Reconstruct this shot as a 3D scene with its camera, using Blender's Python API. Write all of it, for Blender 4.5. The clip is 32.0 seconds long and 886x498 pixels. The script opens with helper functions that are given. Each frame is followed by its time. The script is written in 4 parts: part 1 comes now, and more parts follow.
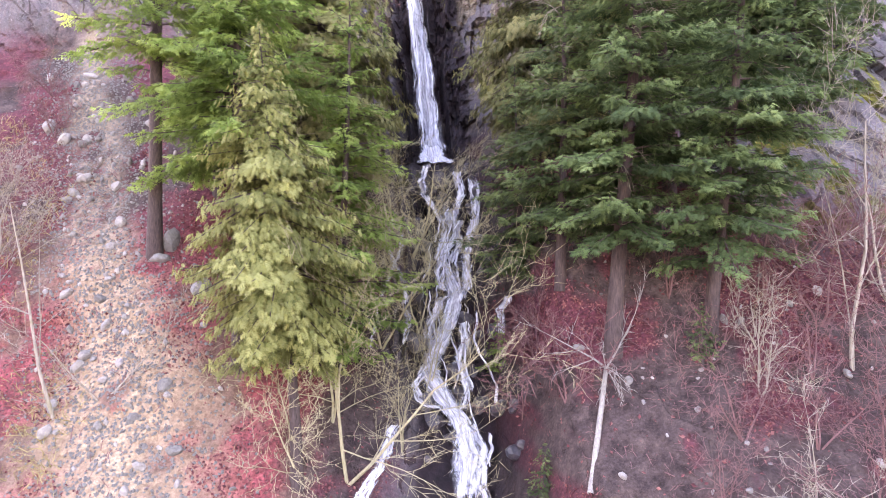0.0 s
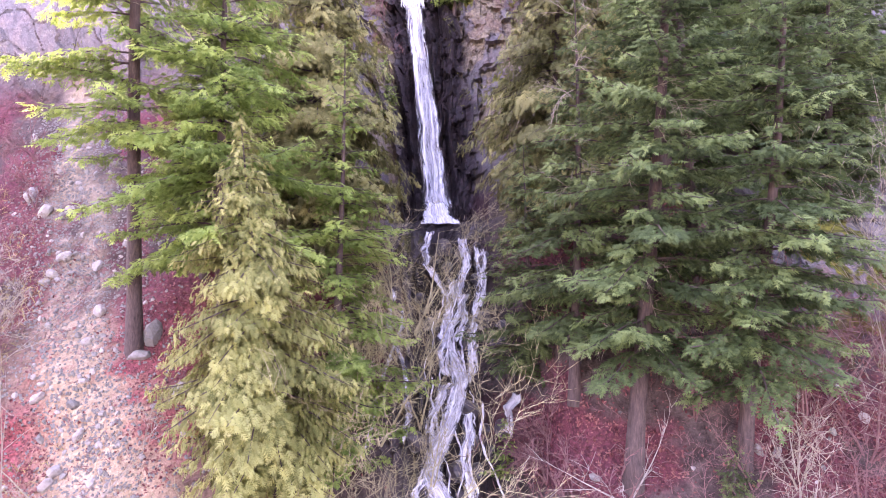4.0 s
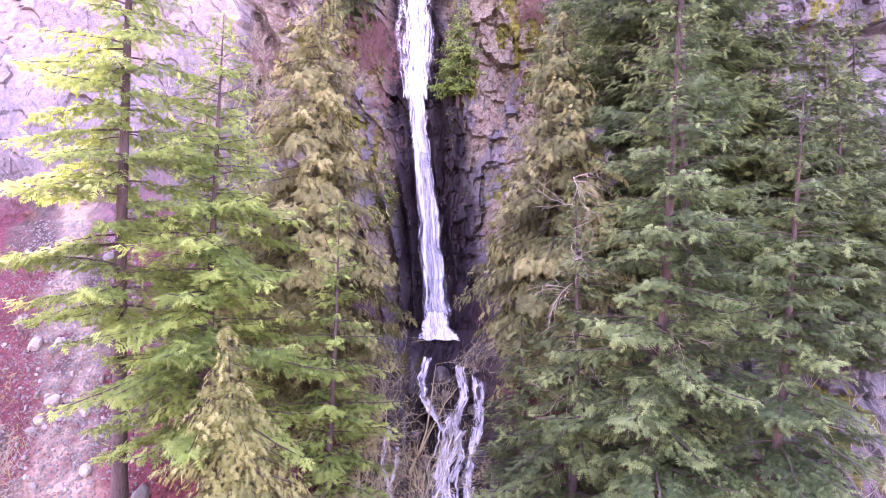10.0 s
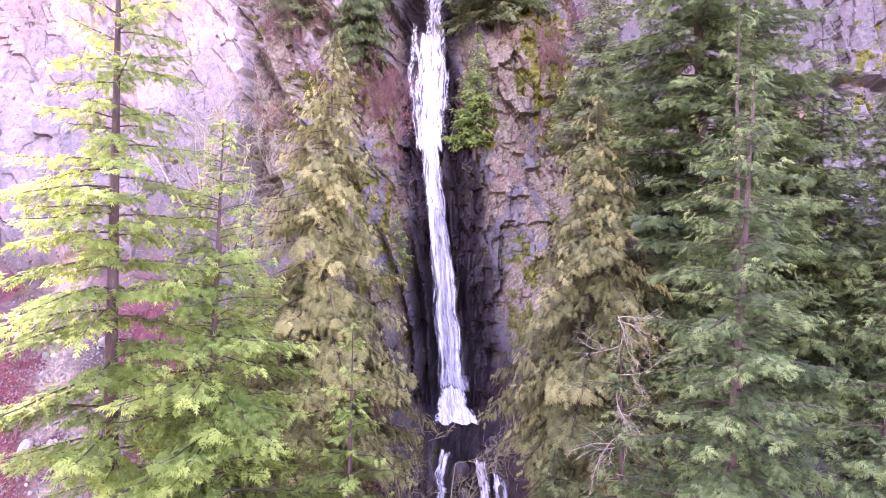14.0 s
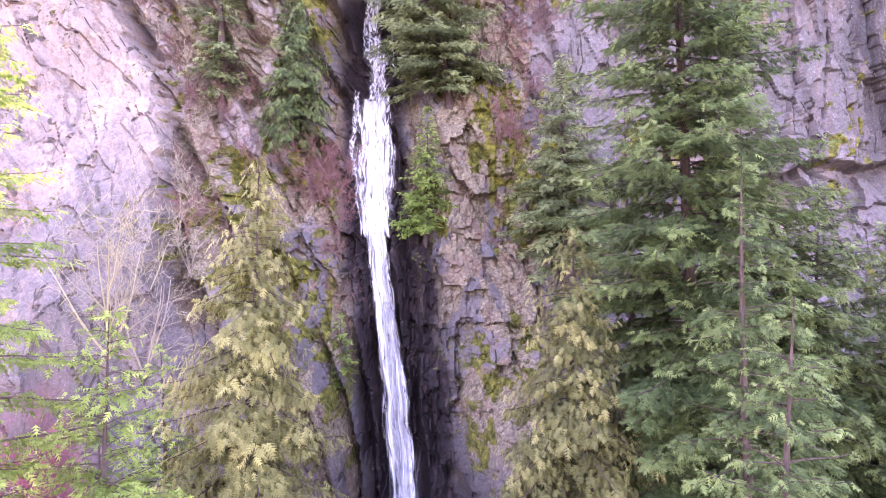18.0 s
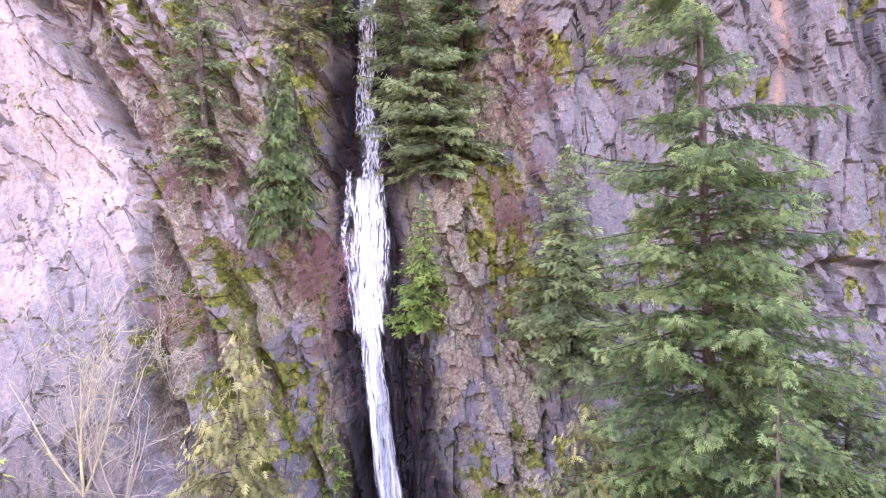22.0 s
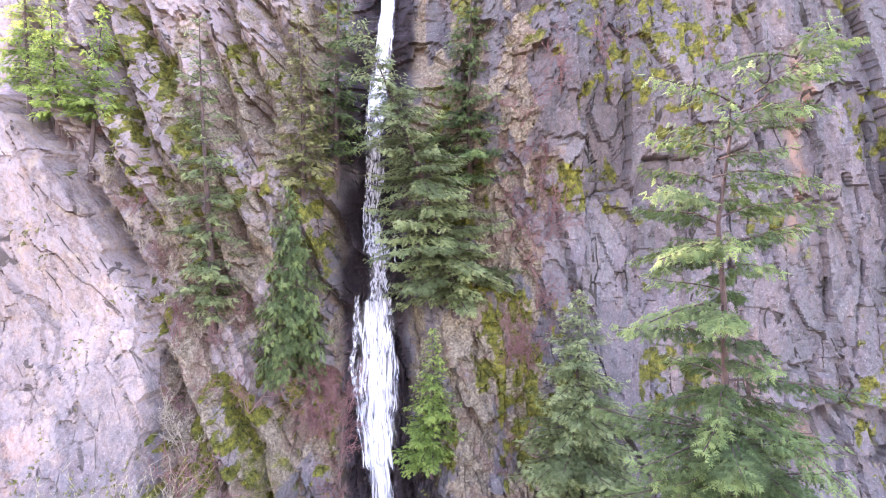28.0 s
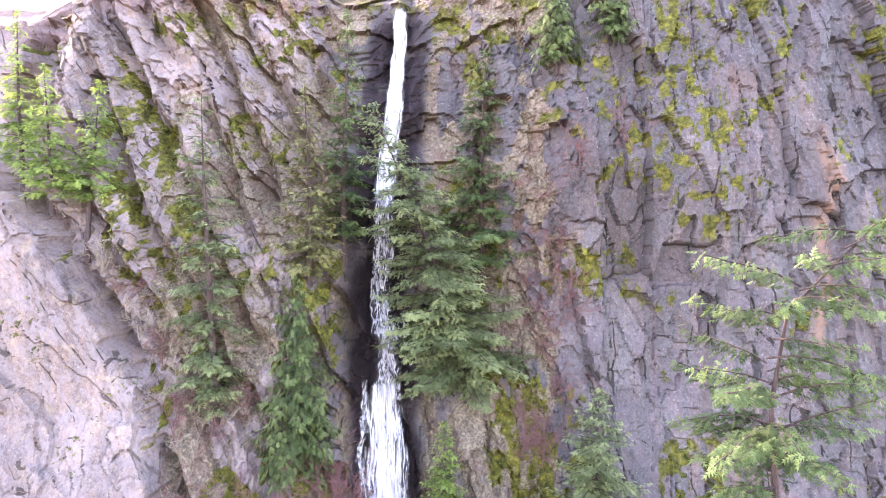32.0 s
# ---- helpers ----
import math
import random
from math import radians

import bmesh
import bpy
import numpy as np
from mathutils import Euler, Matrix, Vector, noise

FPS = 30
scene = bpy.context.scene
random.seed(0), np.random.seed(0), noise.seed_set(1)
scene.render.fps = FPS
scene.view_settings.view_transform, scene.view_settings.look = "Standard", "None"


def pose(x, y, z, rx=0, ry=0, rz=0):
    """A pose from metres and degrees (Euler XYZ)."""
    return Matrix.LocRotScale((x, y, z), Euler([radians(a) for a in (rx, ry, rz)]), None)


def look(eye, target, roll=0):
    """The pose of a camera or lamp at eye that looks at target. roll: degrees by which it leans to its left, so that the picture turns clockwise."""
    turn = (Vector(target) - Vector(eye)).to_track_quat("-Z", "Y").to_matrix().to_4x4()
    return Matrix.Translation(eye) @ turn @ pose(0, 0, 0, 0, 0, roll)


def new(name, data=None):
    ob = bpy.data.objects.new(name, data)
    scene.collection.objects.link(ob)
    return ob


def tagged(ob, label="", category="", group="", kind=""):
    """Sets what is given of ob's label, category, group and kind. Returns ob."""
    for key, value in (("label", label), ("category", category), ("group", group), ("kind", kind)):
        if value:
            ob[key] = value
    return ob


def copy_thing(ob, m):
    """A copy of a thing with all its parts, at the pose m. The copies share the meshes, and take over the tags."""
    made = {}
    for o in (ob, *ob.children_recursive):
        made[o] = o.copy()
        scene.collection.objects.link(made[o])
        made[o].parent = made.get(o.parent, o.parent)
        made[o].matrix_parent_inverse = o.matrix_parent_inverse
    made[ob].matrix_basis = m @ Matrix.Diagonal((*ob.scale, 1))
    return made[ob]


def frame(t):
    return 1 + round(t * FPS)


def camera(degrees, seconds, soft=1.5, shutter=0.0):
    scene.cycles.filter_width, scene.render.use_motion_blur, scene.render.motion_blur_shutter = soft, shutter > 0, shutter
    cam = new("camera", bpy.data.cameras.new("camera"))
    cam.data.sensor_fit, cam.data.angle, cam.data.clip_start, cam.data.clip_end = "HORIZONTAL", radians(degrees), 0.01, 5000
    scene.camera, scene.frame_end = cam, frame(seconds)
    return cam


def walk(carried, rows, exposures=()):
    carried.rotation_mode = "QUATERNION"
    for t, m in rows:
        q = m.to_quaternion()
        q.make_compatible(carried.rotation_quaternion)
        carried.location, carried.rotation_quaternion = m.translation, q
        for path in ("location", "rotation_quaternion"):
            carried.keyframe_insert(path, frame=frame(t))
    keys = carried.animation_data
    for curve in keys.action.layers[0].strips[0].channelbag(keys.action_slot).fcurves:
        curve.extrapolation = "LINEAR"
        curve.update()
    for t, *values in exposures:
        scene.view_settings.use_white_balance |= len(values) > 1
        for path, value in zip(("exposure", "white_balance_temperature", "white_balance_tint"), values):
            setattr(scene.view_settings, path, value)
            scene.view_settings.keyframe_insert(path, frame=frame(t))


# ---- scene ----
cam = camera(70.0, 32.0, soft=1.0)
ROWS = [
    (0, 0.000, -0.000, 12.000, -0.00, 1.71, 0.14),
    (1, -0.061, 0.664, 13.191, 0.19, 1.62, 0.07),
    (2, -0.106, 1.401, 14.338, 0.34, 1.70, 0.11),
    (3, -0.030, 2.008, 15.399, 0.33, 1.92, 0.07),
    (3.5, 0.114, 2.285, 15.965, 0.52, 2.01, 0.09),
    (5.5, 1.319, 3.367, 18.757, 2.15, 2.00, -0.11),
    (6, 1.435, 3.533, 19.502, 2.25, 1.96, -0.14),
    (7, 1.447, 3.744, 20.793, 2.32, 1.98, -0.19),
    (8, 1.307, 3.841, 22.036, 2.04, 1.89, -0.33),
    (9, 0.982, 3.668, 23.532, 1.71, 1.83, -0.51),
    (10, 0.870, 3.213, 24.913, 1.50, 1.90, -0.78),
    (11, 0.869, 3.321, 26.519, 1.64, 1.45, -0.98),
    (12, 0.529, 3.878, 27.984, 1.78, 1.03, -1.08),
    (13, 0.052, 4.961, 29.418, 1.91, 0.77, -1.02),
    (14, -0.133, 6.037, 31.056, 1.96, 0.58, -0.76),
    (14.5, -0.144, 6.688, 31.903, 1.02, 0.53, -0.62),
    (16.5, -0.196, 9.155, 34.833, 0.70, 1.00, -0.57),
    (17, -0.273, 9.813, 35.782, -1.06, 1.02, -0.26),
    (18, -0.503, 10.948, 37.939, -2.88, 0.78, 0.27),
    (19, -0.634, 11.726, 40.048, -3.25, 0.51, 0.46),
    (20, -0.716, 12.449, 41.952, -3.52, 0.23, 0.54),
    (21, -0.669, 13.066, 43.747, -3.54, -0.22, 0.45),
    (22, -0.588, 13.405, 45.441, -3.44, -0.35, 0.38),
    (23, -0.691, 13.594, 47.174, -3.50, -0.47, 0.48),
    (24, -0.725, 13.690, 48.961, -3.52, -0.88, 0.52),
    (25, -0.889, 13.867, 50.670, -3.60, -1.41, 0.32),
    (25.5, -0.945, 13.938, 51.555, -3.58, -1.70, 0.24),
    (27.5, -1.153, 14.013, 55.291, -3.50, -2.25, 0.32),
    (28, -1.305, 14.045, 56.101, -3.66, -2.25, 0.31),
    (29, -1.812, 14.139, 57.576, -4.08, -2.20, 0.19),
    (30, -2.287, 14.502, 58.965, -4.47, -2.35, 0.24),
    (31, -2.520, 15.221, 60.464, -4.60, -2.53, 0.16),
    (32, -2.315, 16.140, 62.000, -4.10, -2.40, 0.04),
]
LIGHT = [(0.0, 4.16, 8300, 38), (8.0, 4.52, 7450, 74), (16.0, 4.47, 7700, 59), (24.0, 4.28, 7800, 42), (32.0, 4.14, 7800, 31)]
walk(cam, [(t, pose(x, y, z, 90 + pitch, roll, yaw)) for t, x, y, z, yaw, pitch, roll in ROWS], LIGHT)

# ---- sky and sun: the sun stands behind the mountain, high on its left ----
SUN_TO = Vector((-0.58, 0.62, 0.49)).normalized()
world = bpy.data.worlds.new("world")
scene.world = world
world.use_nodes = True
sky = world.node_tree.nodes.new("ShaderNodeTexSky")
sky.sky_type, sky.sun_disc = "NISHITA", False
sky.sun_elevation = math.asin(SUN_TO.z)
sky.sun_rotation = math.atan2(SUN_TO.x, SUN_TO.y)
background = world.node_tree.nodes["Background"]
background.inputs["Strength"].default_value = 0.15
world.node_tree.links.new(sky.outputs[0], background.inputs["Color"])
sun = new("sun", bpy.data.lights.new("sun", "SUN"))
sun.data.energy, sun.data.angle, sun.data.color = 1.3, radians(1.0), (1.0, 0.93, 0.82)
sun.matrix_world = look((-60, 100, 150), Vector((-60, 100, 150)) - SUN_TO)


# ---- materials ----
class Nodes:
    """A small wrapper to write node materials in few lines."""

    def __init__(self, name):
        self.mat = bpy.data.materials.new(name)
        self.mat.use_nodes = True
        self.tree = self.mat.node_tree
        self.bsdf = self.tree.nodes["Principled BSDF"]
        self.out = self.tree.nodes["Material Output"]
        self.place = self.node("ShaderNodeNewGeometry").outputs["Position"]

    def node(self, kind, **sets):
        n = self.tree.nodes.new(kind)
        for key, value in sets.items():
            setattr(n, key, value)
        return n

    def link(self, a, b):
        self.tree.links.new(a, b)

    def put(self, socket, value):
        if isinstance(value, bpy.types.NodeSocket):
            self.link(value, socket)
        else:
            socket.default_value = value

    def scaled(self, sx, sy, sz, turn=0.0):
        m = self.node("ShaderNodeMapping")
        self.link(self.place, m.inputs["Vector"])
        m.inputs["Scale"].default_value = (sx, sy, sz)
        m.inputs["Rotation"].default_value = (0, radians(turn), 0)
        return m.outputs[0]

    def sheared(self, lean, sx, sy, sz):
        """Coordinates whose upright axis leans, for joints that run down a slab."""
        parts = self.node("ShaderNodeSeparateXYZ")
        self.link(self.place, parts.inputs[0])
        made = self.node("ShaderNodeCombineXYZ")
        self.link(self.math("MULTIPLY", self.math("ADD", parts.outputs[0], self.math("MULTIPLY", parts.outputs[2], lean)), sx), made.inputs[0])
        self.link(self.math("MULTIPLY", parts.outputs[1], sy), made.inputs[1])
        self.link(self.math("MULTIPLY", parts.outputs[2], sz), made.inputs[2])
        wave = self.node("ShaderNodeTexNoise")
        wave.inputs["Scale"].default_value = 0.35
        self.link(self.place, wave.inputs["Vector"])
        out = self.node("ShaderNodeVectorMath", operation="ADD")
        self.link(made.outputs[0], out.inputs[0])
        self.link(wave.outputs["Color"], out.inputs[1])
        return out.outputs[0]

    def noise(self, scale, detail=5.0, rough=0.6, vector=None, distortion=0.0):
        n = self.node("ShaderNodeTexNoise")
        n.inputs["Scale"].default_value = scale
        n.inputs["Detail"].default_value = detail
        n.inputs["Roughness"].default_value = rough
        n.inputs["Distortion"].default_value = distortion
        self.link(vector if vector else self.place, n.inputs["Vector"])
        return n.outputs["Fac"]

    def cells(self, scale, vector=None, feature="DISTANCE_TO_EDGE"):
        n = self.node("ShaderNodeTexVoronoi", feature=feature)
        n.inputs["Scale"].default_value = scale
        self.link(vector if vector else self.place, n.inputs["Vector"])
        return n.outputs["Color"] if feature == "F1" else n.outputs["Distance"]

    def ramp(self, fac, *stops):
        r = self.node("ShaderNodeValToRGB")
        while len(r.color_ramp.elements) < len(stops):
            r.color_ramp.elements.new(0.5)
        for el, (at, col) in zip(r.color_ramp.elements, stops):
            el.position = at
            el.color = (*col, 1) if isinstance(col, tuple) else (col, col, col, 1)
        self.link(fac, r.inputs["Fac"])
        return r.outputs["Color"]

    def mix(self, fac, a, b, blend="MIX"):
        m = self.node("ShaderNodeMix", data_type="RGBA", blend_type=blend)
        self.put(m.inputs["Factor"], fac)
        for socket, v in ((m.inputs["A"], a), (m.inputs["B"], b)):
            self.put(socket, (*v, 1) if isinstance(v, tuple) else v)
        return m.outputs["Result"]

    def math(self, op, a, b=0.0):
        m = self.node("ShaderNodeMath", operation=op)
        self.put(m.inputs[0], a)
        self.put(m.inputs[1], b)
        return m.outputs[0]

    def attr(self, name):
        return self.node("ShaderNodeAttribute", attribute_name=name).outputs["Fac"]

    def speckle(self, name, grain):
        """A mask that breaks a smooth attribute up into crisp patches."""
        c = self.node("ShaderNodeClamp")
        self.link(self.math("ADD", self.math("MULTIPLY", self.math("SUBTRACT", self.attr(name), grain), 7.0), 0.5), c.inputs["Value"])
        return c.outputs[0]

    def bump(self, height, strength=0.5, distance=0.1, normal=None):
        b = self.node("ShaderNodeBump")
        b.inputs["Strength"].default_value = strength
        b.inputs["Distance"].default_value = distance
        self.link(height, b.inputs["Height"])
        if normal:
            self.link(normal, b.inputs["Normal"])
        return b.outputs[0]

    def done(self, colour, rough=0.9, normal=None, spec=0.3):
        self.put(self.bsdf.inputs["Base Color"], (*colour, 1) if isinstance(colour, tuple) else colour)
        self.put(self.bsdf.inputs["Roughness"], rough)
        self.bsdf.inputs["Specular IOR Level"].default_value = spec
        if normal:
            self.link(normal, self.bsdf.inputs["Normal"])
        return self.mat


def land_material():
    n = Nodes("cliff_rock_scree_and_leaf_litter")
    lean = n.scaled(1.0, 1.0, 0.45, 14)
    # bare rock: mauve grey with pale and buff panels, dark joints
    big = n.noise(0.16, 4, 0.6, lean)
    rock = n.ramp(big, (0.30, (0.105, 0.092, 0.098)), (0.48, (0.19, 0.165, 0.17)), (0.66, (0.275, 0.235, 0.23)))
    rock = n.mix(n.ramp(n.noise(0.55, 6, 0.7, lean), (0.45, 0.0), (0.75, 0.8)), rock, (0.30, 0.24, 0.205))
    rock = n.mix(n.ramp(n.noise(0.10, 3, 0.5), (0.60, 0.0), (0.72, 0.55)), rock, (0.32, 0.19, 0.13))
    # pale rock on the left; its stronger light is put into the colour too
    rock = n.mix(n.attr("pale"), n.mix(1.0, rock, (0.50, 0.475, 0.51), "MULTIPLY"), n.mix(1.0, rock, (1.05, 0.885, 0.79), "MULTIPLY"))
    streak = n.noise(0.9, 6, 0.7, n.scaled(1.6, 1.6, 0.16))
    rock = n.mix(n.math("MULTIPLY", n.ramp(streak, (0.42, 0.85), (0.57, 0.0)), n.math("SUBTRACT", 1.0, n.math("MULTIPLY", n.attr("pale"), 0.6))), rock, (0.09, 0.085, 0.09))
    grain = n.noise(5.0, 8, 0.75)
    rock = n.mix(0.55, rock, n.ramp(grain, (0.3, 0.25), (0.7, 0.8)), "OVERLAY")
    fine = n.noise(14.0, 6, 0.8, n.scaled(1.2, 1.2, 0.7, 17))
    rock = n.mix(0.42, rock, n.ramp(fine, (0.35, 0.2), (0.65, 0.85)), "OVERLAY")
    # mauve and cream lichen crusts on the clean slab
    crust = n.ramp(n.noise(1.7, 9, 0.72, n.sheared(0.5, 1.2, 1.0, 0.7)), (0.46, 0.0), (0.52, 0.7))
    rock = n.mix(n.math("MULTIPLY", n.attr("pale"), crust), rock, (0.235, 0.195, 0.205))
    rock = n.mix(n.math("MULTIPLY", n.attr("pale"), n.ramp(n.noise(0.8, 7, 0.7), (0.56, 0.0), (0.62, 0.55))), rock, (0.33, 0.26, 0.19))
    # every block of the jointed rock has its own tone, its face is mottled and finely fissured
    rock = n.mix(0.42, rock, n.ramp(n.attr("tone"), (0.1, 0.26), (0.9, 0.74)), "OVERLAY")
    hackle = n.noise(3.4, 9, 0.8, n.sheared(0.3, 1.3, 1.0, 0.8))
    rock = n.mix(n.math("SUBTRACT", 0.42, n.math("MULTIPLY", n.attr("pale"), 0.08)), rock, n.ramp(hackle, (0.34, 0.16), (0.5, 0.5), (0.68, 0.82)), "OVERLAY")
    rock = n.mix(n.ramp(n.noise(6.5, 5, 0.7), (0.60, 0.0), (0.68, 0.45)), rock, (0.40, 0.37, 0.36))
    rock = n.mix(n.math("MULTIPLY", n.attr("rust"), n.ramp(n.noise(1.5, 5), (0.36, 0.15), (0.55, 0.75))), rock, (0.235, 0.14, 0.10))
    # few open cracks: upright on the right wall, slanting down the left slab, and short level breaks
    upright = n.ramp(n.cells(0.42, n.sheared(0.06, 1.3, 0.5, 0.26)), (0.0, 1.0), (0.016, 1.0), (0.024, 0.0))
    slanting = n.ramp(n.cells(0.34, n.sheared(0.58, 1.2, 0.5, 0.24)), (0.0, 1.0), (0.014, 1.0), (0.020, 0.0))
    crack = n.mix(n.attr("pale"), upright, slanting)
    crack = n.math("MULTIPLY", crack, n.ramp(n.noise(0.5, 5, 0.65), (0.52, 0.0), (0.56, 0.9)))
    level = n.ramp(n.cells(0.6, n.sheared(0.2, 0.45, 0.5, 1.0)), (0.0, 1.0), (0.016, 1.0), (0.026, 0.0))
    level = n.math("MULTIPLY", level, n.ramp(n.noise(0.7, 5, 0.65), (0.60, 0.0), (0.64, 0.8)))
    crack = n.math("MAXIMUM", crack, level)
    rock = n.mix(crack, rock, (0.032, 0.026, 0.022))
    # thin brown soil, dry grass and dead brush that clothe the broken middle of the cliff
    brush_col = n.ramp(n.noise(4.5, 8, 0.85), (0.36, (0.045, 0.033, 0.028)), (0.50, (0.15, 0.118, 0.09)), (0.64, (0.31, 0.25, 0.18)))
    brush_col = n.mix(n.ramp(n.noise(0.5, 4), (0.5, 0.0), (0.62, 0.4)), brush_col, (0.12, 0.06, 0.055))
    rock = n.mix(n.speckle("brush", n.noise(2.2, 8, 0.8)), rock, brush_col)
    # moss and lichen on ledges
    moss_col = n.ramp(n.noise(2.2, 6, 0.7), (0.36, (0.024, 0.026, 0.008)), (0.52, (0.09, 0.088, 0.018)), (0.70, (0.21, 0.19, 0.036)))
    rock = n.mix(n.speckle("moss", n.math("MULTIPLY", n.noise(3.6, 9, 0.85), 0.72)), rock, moss_col)
    # wet black rock beside the water
    rock = n.mix(n.attr("wet"), rock, n.ramp(n.noise(1.3, 6, 0.7), (0.35, (0.008, 0.006, 0.007)), (0.75, (0.038, 0.024, 0.029))))
    # soil with red fallen leaves
    leaf = n.ramp(n.cells(7.0, None, "F1"), (0.2, 0.3), (0.8, 0.7))
    soil = n.ramp(n.noise(1.3, 9, 0.8), (0.36, (0.022, 0.014, 0.014)), (0.50, (0.060, 0.040, 0.038)), (0.66, (0.105, 0.072, 0.066)))
    litter = n.mix(0.6, n.ramp(n.noise(2.8, 7, 0.8), (0.3, (0.045, 0.014, 0.019)), (0.6, (0.125, 0.034, 0.044)), (0.8, (0.20, 0.082, 0.082))), leaf, "SOFT_LIGHT")
    ground = n.mix(n.attr("litter"), soil, litter)
    # brighter light on the lower left painted in: ground and stones multiplied up
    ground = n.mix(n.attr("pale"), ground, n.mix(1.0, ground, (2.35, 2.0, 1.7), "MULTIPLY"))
    stones = n.mix(0.5, n.ramp(n.noise(1.6, 8, 0.8), (0.3, (0.135, 0.098, 0.074)), (0.7, (0.29, 0.22, 0.172))), n.ramp(n.cells(4.5, None, "F1"), (0.1, 0.25), (0.9, 0.8)), "SOFT_LIGHT")
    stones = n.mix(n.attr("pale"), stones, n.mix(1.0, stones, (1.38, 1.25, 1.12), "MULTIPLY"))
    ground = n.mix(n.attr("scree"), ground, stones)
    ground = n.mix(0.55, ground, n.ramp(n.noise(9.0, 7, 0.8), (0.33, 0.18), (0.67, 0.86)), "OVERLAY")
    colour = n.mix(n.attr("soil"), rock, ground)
    rough = n.math("SUBTRACT", 0.92, n.math("MULTIPLY", n.attr("wet"), 0.25))
    height = n.math("ADD", n.math("MULTIPLY", n.noise(7.0, 8, 0.75), 0.45), n.math("MULTIPLY", hackle, 0.6))
    height = n.math("SUBTRACT", height, n.math("MULTIPLY", crack, 1.2))
    return n.done(colour, rough, n.bump(height, 0.8, 0.12), 0.18)


def foliage_material(name, dark, mid, light, sheen=0.35, tips=True):
    n = Nodes(name)
    per = n.attr("shade") if tips else n.node("ShaderNodeNewGeometry").outputs["Random Per Island"]
    col = n.ramp(per, (0.0, dark), (0.55, mid), (1.0, light))
    col = n.mix(n.ramp(n.noise(1.1, 4, 0.6), (0.36, 0.4), (0.58, 0.0)), col, dark)
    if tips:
        # crown light and shade painted in: pale ends with fresh growth, dark needles inside
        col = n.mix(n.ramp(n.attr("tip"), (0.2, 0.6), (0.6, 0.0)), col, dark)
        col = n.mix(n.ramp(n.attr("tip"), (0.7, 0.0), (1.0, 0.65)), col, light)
    n.done(col, 0.65, None, 0.25)
    thin = n.node("ShaderNodeBsdfTranslucent")
    n.link(col, thin.inputs["Color"])
    both = n.node("ShaderNodeMixShader")
    both.inputs["Fac"].default_value = sheen
    n.link(n.bsdf.outputs[0], both.inputs[1])
    n.link(thin.outputs[0], both.inputs[2])
    n.link(both.outputs[0], n.out.inputs["Surface"])
    return n.mat


def bark_material(name, dark, light, moss=0.0):
    n = Nodes(name)
    ridges = n.noise(6.0, 7, 0.7, n.scaled(2.2, 2.2, 0.35))
    col = n.ramp(ridges, (0.3, dark), (0.7, light))
    if moss:
        col = n.mix(n.ramp(n.noise(1.1, 5), (0.5, 0.0), (0.65, moss)), col, (0.13, 0.13, 0.035))
    return n.done(col, 0.9, n.bump(ridges, 0.8, 0.05))


def water_material():
    n = Nodes("white_falling_water")
    along = n.node("ShaderNodeAttribute", attribute_name="flow").outputs["Vector"]
    m = n.node("ShaderNodeMapping")
    m.inputs["Scale"].default_value = (4.6, 0.34, 1.0)
    n.link(along, m.inputs["Vector"])
    streak = n.noise(1.6, 7, 0.68, m.outputs[0], 0.7)
    col = n.ramp(streak, (0.34, (0.20, 0.19, 0.245)), (0.47, (0.42, 0.41, 0.46)), (0.60, (0.66, 0.66, 0.69)))
    n.done(col, 0.45, n.bump(streak, 0.15, 0.05), 0.35)
    thin = n.node("ShaderNodeBsdfTransparent")
    both = n.node("ShaderNodeMixShader")
    g = n.node("ShaderNodeMapping")
    g.inputs["Scale"].default_value = (3.0, 0.5, 1.0)
    n.link(along, g.inputs["Vector"])
    gap = n.noise(1.3, 8, 0.72, g.outputs[0], 0.9)
    share = n.math("ADD", n.math("MULTIPLY", n.math("SUBTRACT", n.attr("veil"), gap), 4.5), 0.42)
    clip = n.node("ShaderNodeClamp")
    n.link(share, clip.inputs["Value"])
    n.link(clip.outputs[0], both.inputs["Fac"])
    n.link(n.bsdf.outputs[0], both.inputs[1])
    n.link(thin.outputs[0], both.inputs[2])
    n.link(both.outputs[0], n.out.inputs["Surface"])
    return n.mat


LAND = land_material()
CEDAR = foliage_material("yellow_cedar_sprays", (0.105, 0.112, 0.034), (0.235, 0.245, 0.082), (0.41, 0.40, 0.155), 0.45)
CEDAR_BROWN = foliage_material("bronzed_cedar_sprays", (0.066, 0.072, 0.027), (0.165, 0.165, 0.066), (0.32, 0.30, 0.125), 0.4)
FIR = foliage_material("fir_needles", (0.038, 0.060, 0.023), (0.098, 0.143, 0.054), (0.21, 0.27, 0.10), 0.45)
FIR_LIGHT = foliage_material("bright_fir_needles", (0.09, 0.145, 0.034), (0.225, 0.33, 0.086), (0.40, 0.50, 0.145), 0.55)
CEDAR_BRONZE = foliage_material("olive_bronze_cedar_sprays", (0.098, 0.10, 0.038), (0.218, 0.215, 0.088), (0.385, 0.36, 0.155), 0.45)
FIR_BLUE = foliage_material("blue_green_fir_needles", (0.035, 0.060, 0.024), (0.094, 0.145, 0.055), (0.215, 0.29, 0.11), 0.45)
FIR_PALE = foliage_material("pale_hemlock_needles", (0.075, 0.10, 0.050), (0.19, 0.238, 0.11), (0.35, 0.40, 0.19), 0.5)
MOSS = foliage_material("yellow_green_moss", (0.03, 0.034, 0.010), (0.10, 0.098, 0.022), (0.20, 0.18, 0.045), 0.2, False)
